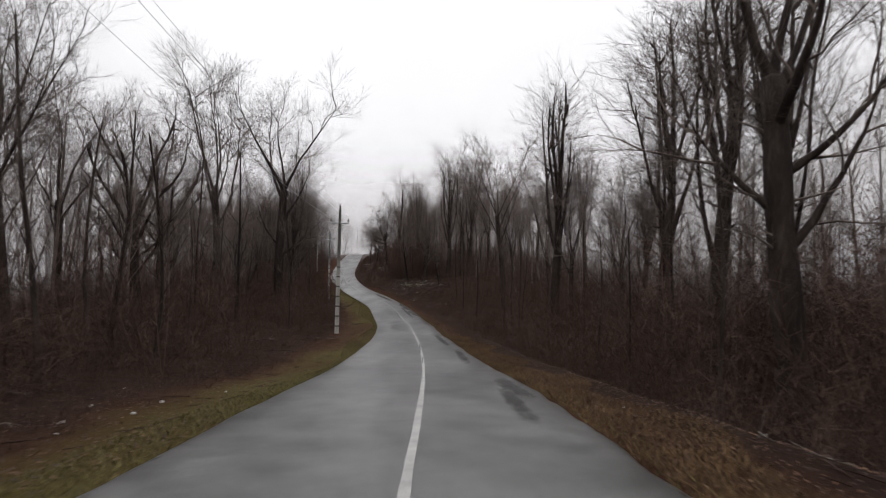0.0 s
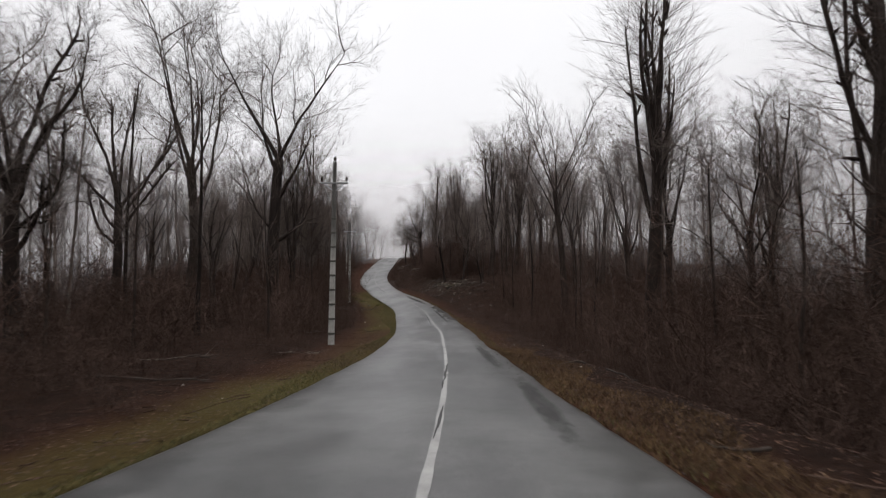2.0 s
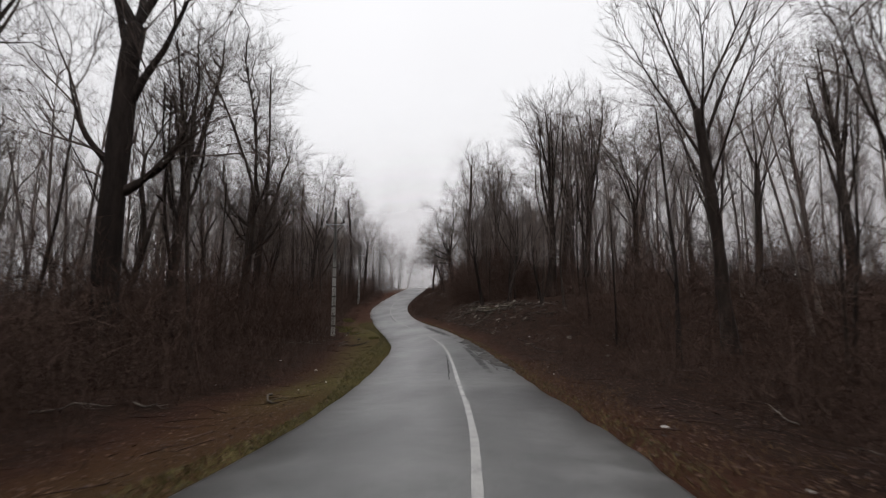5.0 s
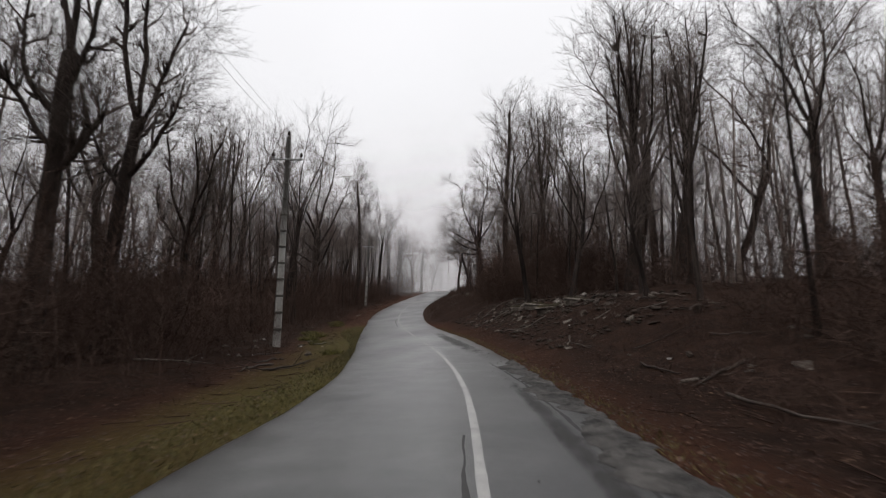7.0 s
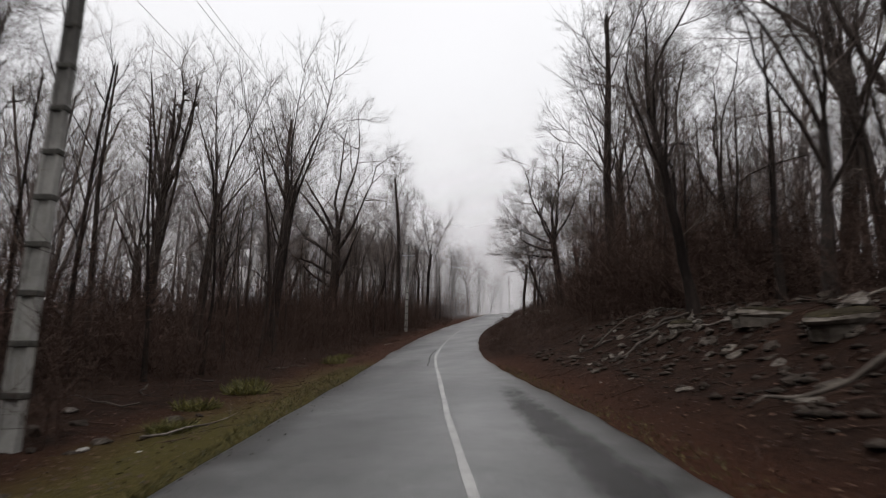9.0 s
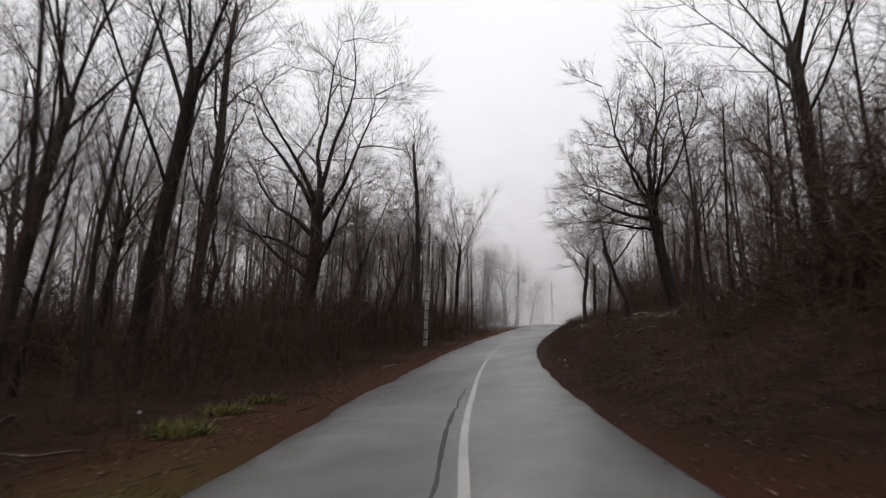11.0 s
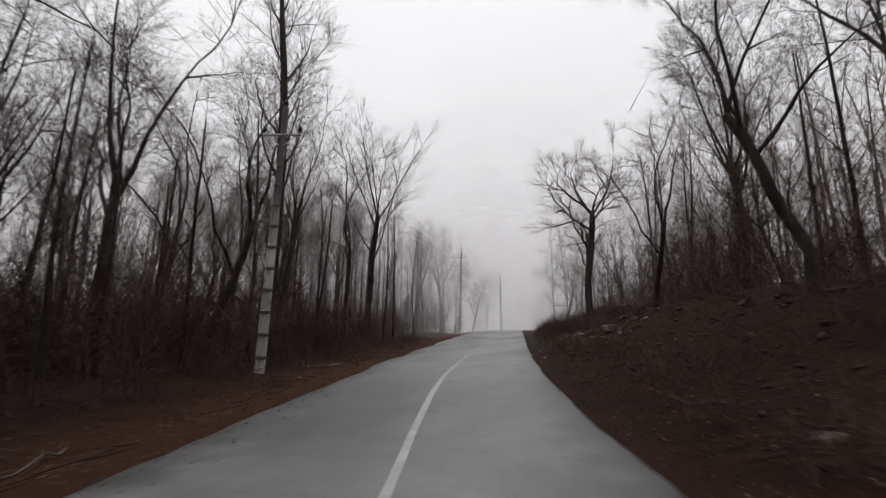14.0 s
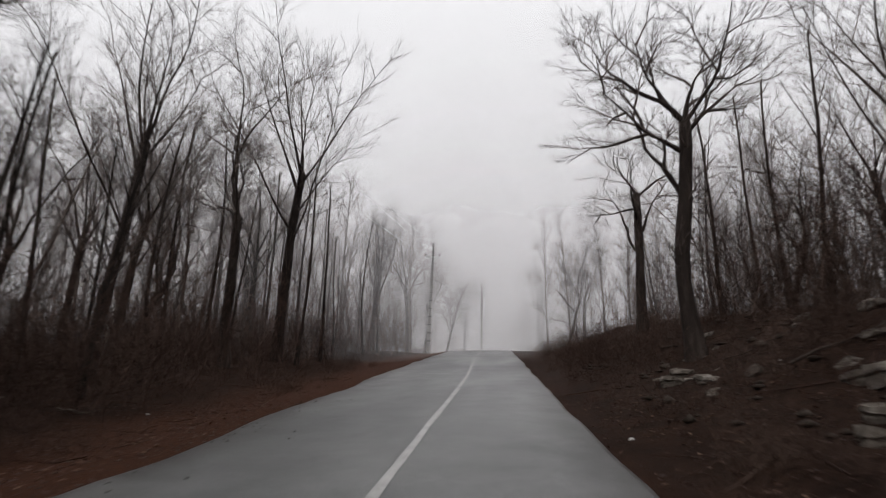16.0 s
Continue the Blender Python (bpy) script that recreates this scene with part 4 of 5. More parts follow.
def joined(name, pieces, mat, label, category):
    """One mesh out of many placed copies of (verts, faces) pieces: rows of piece, x, y, z, scale, turn."""
    verts, faces, base = [], [], 0
    for (pv, pf), x, y, z, s, a in pieces:
        c, n = math.cos(a) * s, math.sin(a) * s
        verts.append(np.stack([pv[:, 0] * c - pv[:, 1] * n + x, pv[:, 0] * n + pv[:, 1] * c + y, pv[:, 2] * s + z], -1))
        faces.append(pf + base)
        base += len(pv)
    v, f = np.concatenate(verts).astype(np.float32), np.concatenate(faces).astype(np.int32)
    me = bpy.data.meshes.new(name)
    me.vertices.add(len(v))
    me.vertices.foreach_set("co", v.ravel())
    me.loops.add(len(f) * 3)
    me.loops.foreach_set("vertex_index", f.ravel())
    me.polygons.add(len(f))
    me.polygons.foreach_set("loop_start", np.arange(0, len(f) * 3, 3, dtype=np.int32))
    me.polygons.foreach_set("loop_total", np.full(len(f), 3, dtype=np.int32))
    me.materials.append(mat)
    me.update(calc_edges=True)
    return tagged(new(name, me), label, category, kind="stuff")


def triangles(verts, faces):
    tri = []
    for f in faces:
        for k in range(1, len(f) - 1):
            tri.append((f[0], f[k], f[k + 1]))
    return np.array(verts, float), np.array(tri, int)


def far_tree(seed):
    rng = random.Random(seed)
    verts, faces = [], []
    trunk = line(rng, (0, 0, -0.3), (rng.gauss(0, 0.04), rng.gauss(0, 0.04), 1), 19, 6, 0.03, 0.05)
    tube(verts, faces, trunk, [0.2, 0.17, 0.14, 0.11, 0.08, 0.05, 0.02], 4)
    for k in range(34):
        t = rng.uniform(0.22, 1)
        p, d = along(trunk, min(t, 0.98))
        q = line(rng, p, off_axis(rng, d, rng.uniform(20, 42)), 4.6 * (1.15 - 0.6 * t), 2, 0.12, 0.12)
        tube(verts, faces, q, [0.045, 0.03, 0.01], 3)
        for j in range(11):
            p2, d2 = along(q, rng.uniform(0.05, 0.98))
            sliver(rng, verts, faces, p2, off_axis(rng, d2, rng.uniform(15, 48)), rng.uniform(0.8, 2.2), 0.014)
    return triangles(verts, faces)


def whole_tree(style, seed):
    (tv, tf), (cv, cf) = tree_meshes(style, seed, NOMINAL, False)
    return triangles(tv + cv, tf + [tuple(k + len(tv) for k in f) for f in cf])


slim_kinds = [whole_tree("slim", s) for s in (91, 92, 93, 94)]
joined("deep_woods", [(rng.choice(slim_kinds), x, y, float(ground_z(x, y)), grown / NOMINAL, rng.uniform(0, 6.28)) for x, y, grown in deep], TWIG,
       "slim bare trees standing close together deep in the forest", "woods")
far_kinds = [far_tree(s) for s in (51, 52, 53, 54)]
far = []
for x, y, side, o in scatter(rng, 380, -15, 215, 20, 62, 2.6, taken) + scatter(rng, 110, 176, 262, 4.5, 45, 3.4, taken):
    far.append((rng.choice(far_kinds), x, y, float(ground_z(x, y)), rng.uniform(0.72, 1.0), rng.uniform(0, 6.28)))
joined("far_woods", far, TWIG, "hazy mass of bare trees deep in the forest", "woods")


def brush_clump(seed, tall, stems=36, twigs=15):
    """A thicket of thin leafless stems, fuzzy with side twigs."""
    rng = random.Random(seed)
    verts, faces = [], []
    for k in range(stems):
        a, r = rng.uniform(0, 6.28), 1.6 * math.sqrt(rng.random())
        h = tall * rng.uniform(0.3, 1.0)
        d = norm((rng.gauss(0, 0.45), rng.gauss(0, 0.45), 1))
        q = line(rng, (r * math.cos(a), r * math.sin(a), -0.15), d, h, 3, 0.22, 0.0)
        whip(rng, verts, faces, q, rng.uniform(0.008, 0.015))
        for j in range(twigs):
            p2, d2 = along(q, rng.uniform(0.08, 0.99))
            sliver(rng, verts, faces, p2, off_axis(rng, d2, rng.uniform(25, 85)), rng.uniform(0.25, 0.9) * tall / 3, 0.0085)
    return triangles(verts, faces)


def sapling_clump(seed):
    """A stand of thin leafless saplings, fuzzy with twigs."""
    rng = random.Random(seed)
    verts, faces = [], []
    for k in range(11):
        a, r = rng.uniform(0, 6.28), 2.4 * math.sqrt(rng.random())
        h = rng.uniform(3.0, 8.0)
        d = norm((rng.gauss(0, 0.22), rng.gauss(0, 0.22), 1))
        q = line(rng, (r * math.cos(a), r * math.sin(a), -0.15), d, h, 4, 0.14, 0.04)
        w = rng.uniform(0.010, 0.022)
        whip(rng, verts, faces, q, w)
        for j in range(38):
            p2, d2 = along(q, rng.uniform(0.05, 0.99))
            sliver(rng, verts, faces, p2, off_axis(rng, d2, rng.uniform(20, 75)), rng.uniform(0.4, 1.5), 0.010)
    return triangles(verts, faces)


clumps = [brush_clump(s, 3.4) for s in (61, 62, 63, 64, 65)]
low_clumps = [brush_clump(s, 3.4, 22, 9) for s in (81, 82, 83, 84, 85)]
stands = [sapling_clump(s) for s in (71, 72, 73, 74)]
for side, first in ((-1, 3.4), (1, 1.7)):
    rows = []

    def put(kind, y, o, size):
        size = min(size, 0.14 * o if kind is stands else 0.08 + 0.14 * o)
        x = float(road_left(y)) - o if side < 0 else float(road_right(y)) + o
        rows.append((rng.choice(kind), x, y, float(ground_z(x, y)), size, rng.uniform(0, 6.28)))

    for k in range(240):
        y = rng.uniform(-12, 205)
        o = first + 20 * rng.random() ** 1.5
        if side < 0 and y < 45:
            o += 1.0
        if side > 0 and 76 < y < 104:
            o += 5.5
        if side > 0 and (78 < y < 170 and k % 3 or y < 60 and o < 3.2):
            continue
        low = o < first + 3.5 or (side > 0 and y > 70 and o < 7)
        put(low_clumps if low else clumps, y, o, rng.uniform(0.28, 0.5) if low else rng.uniform(0.7, 1.3))
    for k in range(300 if side > 0 else 170):
        if side > 0:
            put(low_clumps, rng.uniform(103, 172), rng.uniform(1.0, 6.5), rng.uniform(0.22, 0.48))
        else:
            put(low_clumps, rng.uniform(0, 160), rng.uniform(3.6, 9.0), rng.uniform(0.22, 0.5))
    for k in range(60):
        y = rng.uniform(0, 76) if side > 0 else rng.uniform(-2, 70)
        put(clumps, y, rng.uniform(3.4, 10.0) if side > 0 else rng.uniform(4.0, 11.0), rng.uniform(0.35, 0.8))
    for k in range(430 if side < 0 else 335):
        y = rng.uniform(-15, 205) if side < 0 or k < 260 else rng.uniform(84, 175)
        o = 4.6 + 32 * rng.random() ** (1.2 if k < 200 else 1.6)
        if side > 0 and 76 < y < 150:
            o += 2.8
        if side < 0 and y < 40:
            o += 2.0
        if side < 0 and 12 < y < 55 and k % 5 < 2 or side > 0 and y > 76 and k % 2:
            continue
        put(stands, y, o, rng.uniform(0.6, 1.15))
    for k in range(60 if side < 0 else 150):
        put(clumps, rng.uniform(-15, 215) if k < 60 else rng.uniform(-5, 112), rng.uniform(22, 70) if k < 60 else rng.uniform(16, 52), rng.uniform(1.5, 2.4))
    for k in range(130):
        y = rng.uniform(10, 190)
        if side > 0 and y > 66 and k % 4:
            continue
        put(clumps, y, rng.uniform(11, 34), rng.uniform(1.4, 2.1))
    if side < 0:
        for k in range(76):
            put(stands, rng.uniform(112, 148), rng.uniform(4.2, 19), rng.uniform(0.65, 1.0))
        for k in range(90):
            put(low_clumps, rng.uniform(100, 168), rng.uniform(1.7, 4.2), rng.uniform(0.14, 0.32))
        for k in range(18):
            put(clumps, rng.uniform(38, 62), rng.uniform(8, 20), rng.uniform(1.4, 2.1))
        for k in range(80):
            put(low_clumps, rng.uniform(0, 50), rng.uniform(2.5, 6.5), rng.uniform(0.18, 0.36))
        for k in range(46):
            put(stands, rng.uniform(60, 82) if k < 28 else rng.uniform(140, 165), rng.uniform(4.5, 11), rng.uniform(0.6, 0.95))
    if side > 0:
        for k in range(70):
            put(low_clumps, rng.uniform(102, 165), rng.uniform(0.55, 1.7), rng.uniform(0.12, 0.22))
        for k in range(26):
            put(clumps, rng.uniform(154, 176), rng.uniform(1.2, 4.5), rng.uniform(0.35, 0.62))
        for k in range(30):
            put(clumps, rng.uniform(102, 113), rng.uniform(5.5, 10), rng.uniform(1.0, 1.5))
        for k in range(26):
            put(clumps, rng.uniform(105, 117), rng.uniform(8, 15), rng.uniform(1.7, 2.4))
        for k in range(40):
            put(low_clumps, rng.uniform(60, 82), rng.uniform(2.6, 9), rng.uniform(0.25, 0.6))
        for k in range(60):
            put(stands, rng.uniform(4, 36), rng.uniform(11, 28), rng.uniform(1.1, 1.6))
        for k in range(64):
            put(stands, rng.uniform(10, 50), rng.uniform(5, 20), rng.uniform(0.8, 1.35))
        for k in range(50):
            put(stands, rng.uniform(102, 114), rng.uniform(6.5, 13), rng.uniform(0.8, 1.2))
        for k in range(12):
            put(stands, rng.uniform(140, 158), rng.uniform(6, 12), rng.uniform(0.8, 1.05))
        for k in range(16):
            put(stands, rng.uniform(145, 162), rng.uniform(8, 15), rng.uniform(0.6, 0.9))
        for k in range(60):
            put(low_clumps, rng.uniform(62, 84), rng.uniform(1.8, 7), rng.uniform(0.14, 0.34))
    joined("undergrowth", rows, BRUSH, "dense dark thicket of bare brushwood under the trees", "undergrowth")


# ---- utility poles ----
def lathe(bm, profile, sides, at):
    rings = []
    for r, z in profile:
        rings.append([bm.verts.new((at[0] + r * math.cos(2 * math.pi * k / sides), at[1] + r * math.sin(2 * math.pi * k / sides), at[2] + z)) for k in range(sides)])
    for a, b in zip(rings, rings[1:]):
        for k in range(sides):
            bm.faces.new((a[k], a[(k + 1) % sides], b[(k + 1) % sides], b[k]))
    bm.faces.new(rings[-1])
    bm.faces.new(list(reversed(rings[0])))


def build_pole():
    """A concrete pole of H section with step ledges, a steel crossarm and three insulators; the foot is at the origin."""
    root = tagged(new("utility_pole"), "weathered concrete utility pole with step ledges and steel crossarm", "utility pole", "power line poles along the road")
    high = 9.95

    def width(z):
        return 0.335 - 0.14 * z / high

    bm = bmesh.new()
    rings = []
    for z in (-0.5, 0, 2, 4, 6, 8, high):
        w, d, f, web = width(max(z, 0)) / 2, (0.16 - 0.03 * max(z, 0) / high) / 2, 0.045, 0.03
        outline = [(-w, -d), (-w + f, -d), (-w + f + 0.015, -web), (w - f - 0.015, -web), (w - f, -d), (w, -d), (w, d), (w - f, d), (w - f - 0.015, web), (-w + f + 0.015, web), (-w + f, d), (-w, d)]
        rings.append([bm.verts.new((x, y, z)) for x, y in outline])
    for a, b in zip(rings, rings[1:]):
        for k in range(12):
            bm.faces.new((a[k], a[(k + 1) % 12], b[(k + 1) % 12], b[k]))
    bm.faces.new(rings[-1])
    part("column", bm, CONCRETE, root)
    z = 0.55
    while z < 8.0:
        bm = bmesh.new()
        w = width(z)
        box_bm(bm, w + 0.035, 0.19 - 0.03 * z / high, 0.105, (0, 0, z), bevel=0.016)
        part("step_ledge", bm, DARK_CONCRETE, root, "concrete ledge with its shadow painted in as dark colour")
        z += 0.78
    bm = bmesh.new()
    box_bm(bm, 1.5, 0.07, 0.08, (0, -0.14, 8.75), bevel=0.01)
    part("crossarm", bm, STEEL, root, "grey steel crossarm")
    for s in (-1, 1):
        bm = bmesh.new()
        box_bm(bm, 0.62, 0.02, 0.045, (s * 0.32, -0.14, 8.52), Matrix.Rotation(radians(-38 * s), 4, "Y"))
        part("brace", bm, STEEL, root, "flat steel brace")
    bells = [(0.022, 0.0), (0.022, 0.10), (0.085, 0.11), (0.095, 0.14), (0.06, 0.17), (0.075, 0.19), (0.082, 0.22), (0.05, 0.26), (0.045, 0.30), (0.02, 0.32)]
    for x, y, z0 in ((-0.68, -0.14, 8.79), (0.68, -0.14, 8.79), (0, 0, high)):
        bm = bmesh.new()
        lathe(bm, bells, 10, (x, y, z0))
        part("insulator", bm, PORCELAIN, root, "dark brown porcelain insulator")
    return root


POLES = [(-6.9, -6.0, None, 0, 0), (-8.43, 45.15, -2.48, 0.14, 0.25), (-17.1, 84.9, -0.75, 0.08, 0.0), (-30.88, 138.56, 4.3, 0.28, 0.0), (-34.6, 190.3, 11.45, 0.35, 0.0), (-32.7, 215.1, 12.6, 0.1, 0.0), (-34.0, 262.0, 11.6, 0, 0)]
pole = build_pole()
hooks = []
for i, (x, y, z, dx, dy) in enumerate(POLES):
    z = float(ground_z(x, y)) if z is None else z
    x2, y2 = POLES[min(i + 1, len(POLES) - 1)][:2]
    x1, y1 = POLES[max(i - 1, 0)][:2]
    yaw = math.atan2(y2 - y1, x2 - x1) - math.pi / 2
    up = Vector((dx, dy, 10.2)).normalized()
    lean = Vector((0, 0, 1)).rotation_difference(up).to_matrix().to_4x4()
    m = Matrix.Translation((x, y, z - 0.02)) @ lean @ Matrix.Rotation(yaw, 4, "Z")
    if i:
        copy_thing(pole, m)
    else:
        first_pose = m
    hooks.append([m @ Vector(v) for v in ((-0.68, -0.14, 9.10), (0.68, -0.14, 9.10), (0, 0, 10.26))])
pole.matrix_basis = first_pose
for a, b in zip(hooks, hooks[1:]):
    for p, q in zip(a, b):
        sag = 0.016 * (q - p).length
        pts = [tuple(p.lerp(q, t / 24) - Vector((0, 0, sag * 4 * (t / 24) * (1 - t / 24)))) for t in range(25)]
        wv, wf = [], []
        tube(wv, wf, pts, [0.0065] * 25, 5)
        tagged(new("power_line", mesh_of("power_line", wv, wf, WIRE, True)), "thin dark overhead wire sagging between poles", "power line", "overhead wires")


# ---- stones, logs and litter on the ground ----
def rock_mesh(seed, flat, mat):
    """A broken block with sharp irregular faces, one metre long."""
    rng = random.Random(seed)
    bm = bmesh.new()
    for k in range(16):
        d = Vector((rng.gauss(0, 1), rng.gauss(0, 1), rng.gauss(0, 1)))
        d /= max(abs(d.x), abs(d.y), abs(d.z)) ** 0.75 * d.length ** 0.25
        bm.verts.new((d.x * 0.5 * rng.uniform(0.75, 1), d.y * 0.42 * rng.uniform(0.7, 1), d.z * 0.5 * flat + 0.2 * flat))
    made = bmesh.ops.convex_hull(bm, input=bm.verts)
    loose = list({g for g in made["geom_interior"] + made["geom_unused"] if isinstance(g, bmesh.types.BMVert)})
    bmesh.ops.delete(bm, geom=loose, context="VERTS")
    bmesh.ops.bevel(bm, geom=list(bm.edges), offset=0.018, segments=1, affect="EDGES")
    me = bpy.data.meshes.new("stone")
    bm.to_mesh(me)
    bm.free()
    me.materials.append(mat)
    return me


rocks = [rock_mesh(s, f, STONE) for s, f in ((1, 0.5), (2, 0.38), (3, 0.6), (4, 0.3), (5, 0.45), (6, 0.7))]
slabs = [rock_mesh(s, f, SLAB) for s, f in ((9, 0.28), (10, 0.22), (11, 0.35))]
pales = [rock_mesh(s, f, PALE) for s, f in ((7, 0.6), (8, 0.4))]


def stone(x, y, size, meshes, label, group, lift=0.0):
    ob = new("stone", rng.choice(meshes))
    n = Vector((float(ground_z(x - 0.3, y) - ground_z(x + 0.3, y)), float(ground_z(x, y - 0.3) - ground_z(x, y + 0.3)), 0.6)).normalized()
    tilt = Vector((0, 0, 1)).rotation_difference(n).to_matrix().to_4x4()
    ob.matrix_world = Matrix.Translation((x, y, float(ground_z(x, y)) + lift)) @ tilt @ Matrix.Rotation(rng.uniform(0, 6.28), 4, "Z") @ Matrix.Rotation(rng.gauss(0, 0.22), 4, "X") @ Matrix.Diagonal((size * rng.uniform(0.8, 1.4), size * rng.uniform(0.7, 1.0), size, 1))
    return tagged(ob, label, "stone", group)


for y0, y1, v0, v1, count, s0, s1 in ((82, 101, 3.2, 8.0, 48, 0.15, 0.45), (84, 99, 2.4, 5.6, 44, 0.12, 0.4), (83, 98, 4.5, 8.5, 30, 0.3, 0.6), (114, 138, 4.6, 8.0, 24, 0.2, 0.5), (112, 134, 5.4, 7.2, 14, 0.45, 1.05), (142, 158, 2.5, 5.5, 20, 0.2, 0.55), (68, 80, 3.5, 9.0, 14, 0.15, 0.45)):
    for k in range(count):
        y = rng.uniform(y0, y1)
        stone(float(road_right(y)) + rng.uniform(v0, v1), y, rng.uniform(s0, s1), rocks, "rough grey limestone block lying on the bank", "rubble on the bank")
for k in range(22):
    y = rng.uniform(78, 92)
    stone(float(road_left(y)) - rng.uniform(1.8, 6), y, rng.uniform(0.15, 0.4), rocks, "rough grey stone among leaves", "stones beside the road")
for y0, y1, v0, v1, count in ((116, 128, 5.6, 7.4, 12), (147, 153, 2.0, 3.4, 9), (86, 99, 1.6, 6.5, 42), (76, 84, 2.0, 5.0, 10), (118, 130, 0.8, 3.0, 5)):
    for k in range(count):
        y = rng.uniform(y0, y1)
        stone(float(road_right(y)) + rng.uniform(v0, v1), y, rng.uniform(0.14, 0.46), slabs, "pale flat limestone slab on the bank", "pale slabs on the bank")
for k in range(34):
    y = rng.uniform(6, 150)
    left = rng.random() < 0.55
    x = float(road_left(y)) - rng.uniform(1.2, 5) if left else float(road_right(y)) + rng.uniform(0.8, 3.5)
    stone(x, y, rng.uniform(0.06, 0.15), pales, "small pale stone lying in the leaf litter", "pale stones on the verges")


for x, y, size in ((-6.9, 10.4, 0.17), (-6.3, 11.7, 0.13), (-6.6, 13.5, 0.15), (-7.6, 12.4, 0.12), (-5.9, 15.6, 0.11), (-16.1, 85.3, 0.22), (-19.3, 93.6, 0.2), (-21.5, 142.2, 0.16), (-21.9, 146.1, 0.1), (-17.7, 122.1, 0.11), (-17.3, 121.1, 0.13)):
    stone(x, y, size, pales, "small pale stone lying in the leaf litter", "pale stones on the verges")


# ---- ledges of layered rock that stand out of the bank ----
def ledge(x, y, wide, deep, thick, yaw, tilt, seed, lift=0.0, mossy=True):
    """A flat slab of bedrock with a broken pale edge, and leaf mould and moss on top."""
    r = random.Random(seed)
    count = 16
    outline = []
    for k in range(count):
        a = 2 * math.pi * k / count
        c, w = math.cos(a), math.sin(a)
        outline.append((0.5 * wide * math.copysign(abs(c) ** 0.7, c) * r.uniform(0.82, 1.05), 0.5 * deep * math.copysign(abs(w) ** 0.7, w) * r.uniform(0.8, 1.05)))
    root = tagged(new("rock_ledge"), "flat limestone ledge with a pale broken edge, mossy on top" if mossy else "flat pale limestone block resting on the bank", "rock", "rock ledges in the bank")

    def disc(name, levels, mat, label=""):
        bm = bmesh.new()
        rings = [[bm.verts.new((px * f * r.uniform(0.96, 1.04), py * f * r.uniform(0.96, 1.04), z + r.gauss(0, 0.012))) for px, py in outline] for f, z in levels]
        for lo, hi in zip(rings, rings[1:]):
            for k in range(count):
                bm.faces.new((lo[k], lo[(k + 1) % count], hi[(k + 1) % count], hi[k]))
        bm.faces.new(rings[-1])
        bm.faces.new(list(reversed(rings[0])))
        part(name, bm, mat, root, label)

    disc("slab", [(0.86, -thick * 1.5), (0.93, -thick * 0.8), (0.90, -thick * 0.6), (1.0, -thick * 0.45), (1.02, -0.06), (0.97, 0.0)], SLAB)
    if mossy:
        disc("moss_cap", [(0.95, -0.03), (0.93, 0.02), (0.80, 0.06), (0.45, 0.10)], MOULD, "dark leaf mould and moss")
    z = float(ground_z(x, y))
    root.matrix_world = Matrix.Translation((x, y, z + 0.7 * lift)) @ Matrix.Rotation(radians(yaw), 4, "Z") @ Matrix.Rotation(radians(tilt), 4, "Y")


for row in ((-5.3, 91.7, 1.5, 1.0, 0.22, 20, 4, 1, 0.16), (-4.6, 89.6, 2.0, 1.2, 0.26, 60, -6, 2, 0.20), (-3.3, 87.6, 1.5, 0.9, 0.22, 35, 5, 3, 0.16), (-6.6, 95.0, 1.3, 0.8, 0.2, 80, -5, 4, 0.15),
            (-14.2, 131.0, 1.6, 1.1, 0.24, 70, 8, 5, 0.18), (-13.9, 129.2, 1.7, 1.0, 0.24, 85, -8, 6, 0.2), (-13.8, 127.4, 1.8, 1.2, 0.28, 70, 6, 7, 0.22), (-13.1, 125.4, 2.0, 1.2, 0.26, 80, -4, 8, 0.2),
            (-12.8, 123.2, 1.8, 1.1, 0.26, 75, 5, 9, 0.2), (-14.6, 128.4, 1.1, 0.7, 0.2, 60, 10, 10, 0.1), (-14.2, 126.1, 1.0, 0.7, 0.18, 95, -10, 11, 0.1)):
    ledge(*row)
for row in ((-19.0, 145.3, 0.85, 0.5, 0.17, 85, 3, 21, 0.34, False), (-19.5, 144.6, 0.75, 0.5, 0.16, 70, -4, 22, 0.16, False), (-19.0, 145.9, 0.8, 0.45, 0.16, 95, 4, 23, 0.12, False), (-19.9, 143.9, 0.6, 0.4, 0.18, 60, 5, 24, 0.12, False),
            (-20.2, 150.9, 0.9, 0.5, 0.16, 80, -6, 25, 0.16, False), (-20.6, 149.8, 0.7, 0.45, 0.15, 65, 8, 26, 0.12, False), (-20.1, 149.2, 0.6, 0.4, 0.15, 100, -8, 27, 0.12, False)):
    ledge(*row)


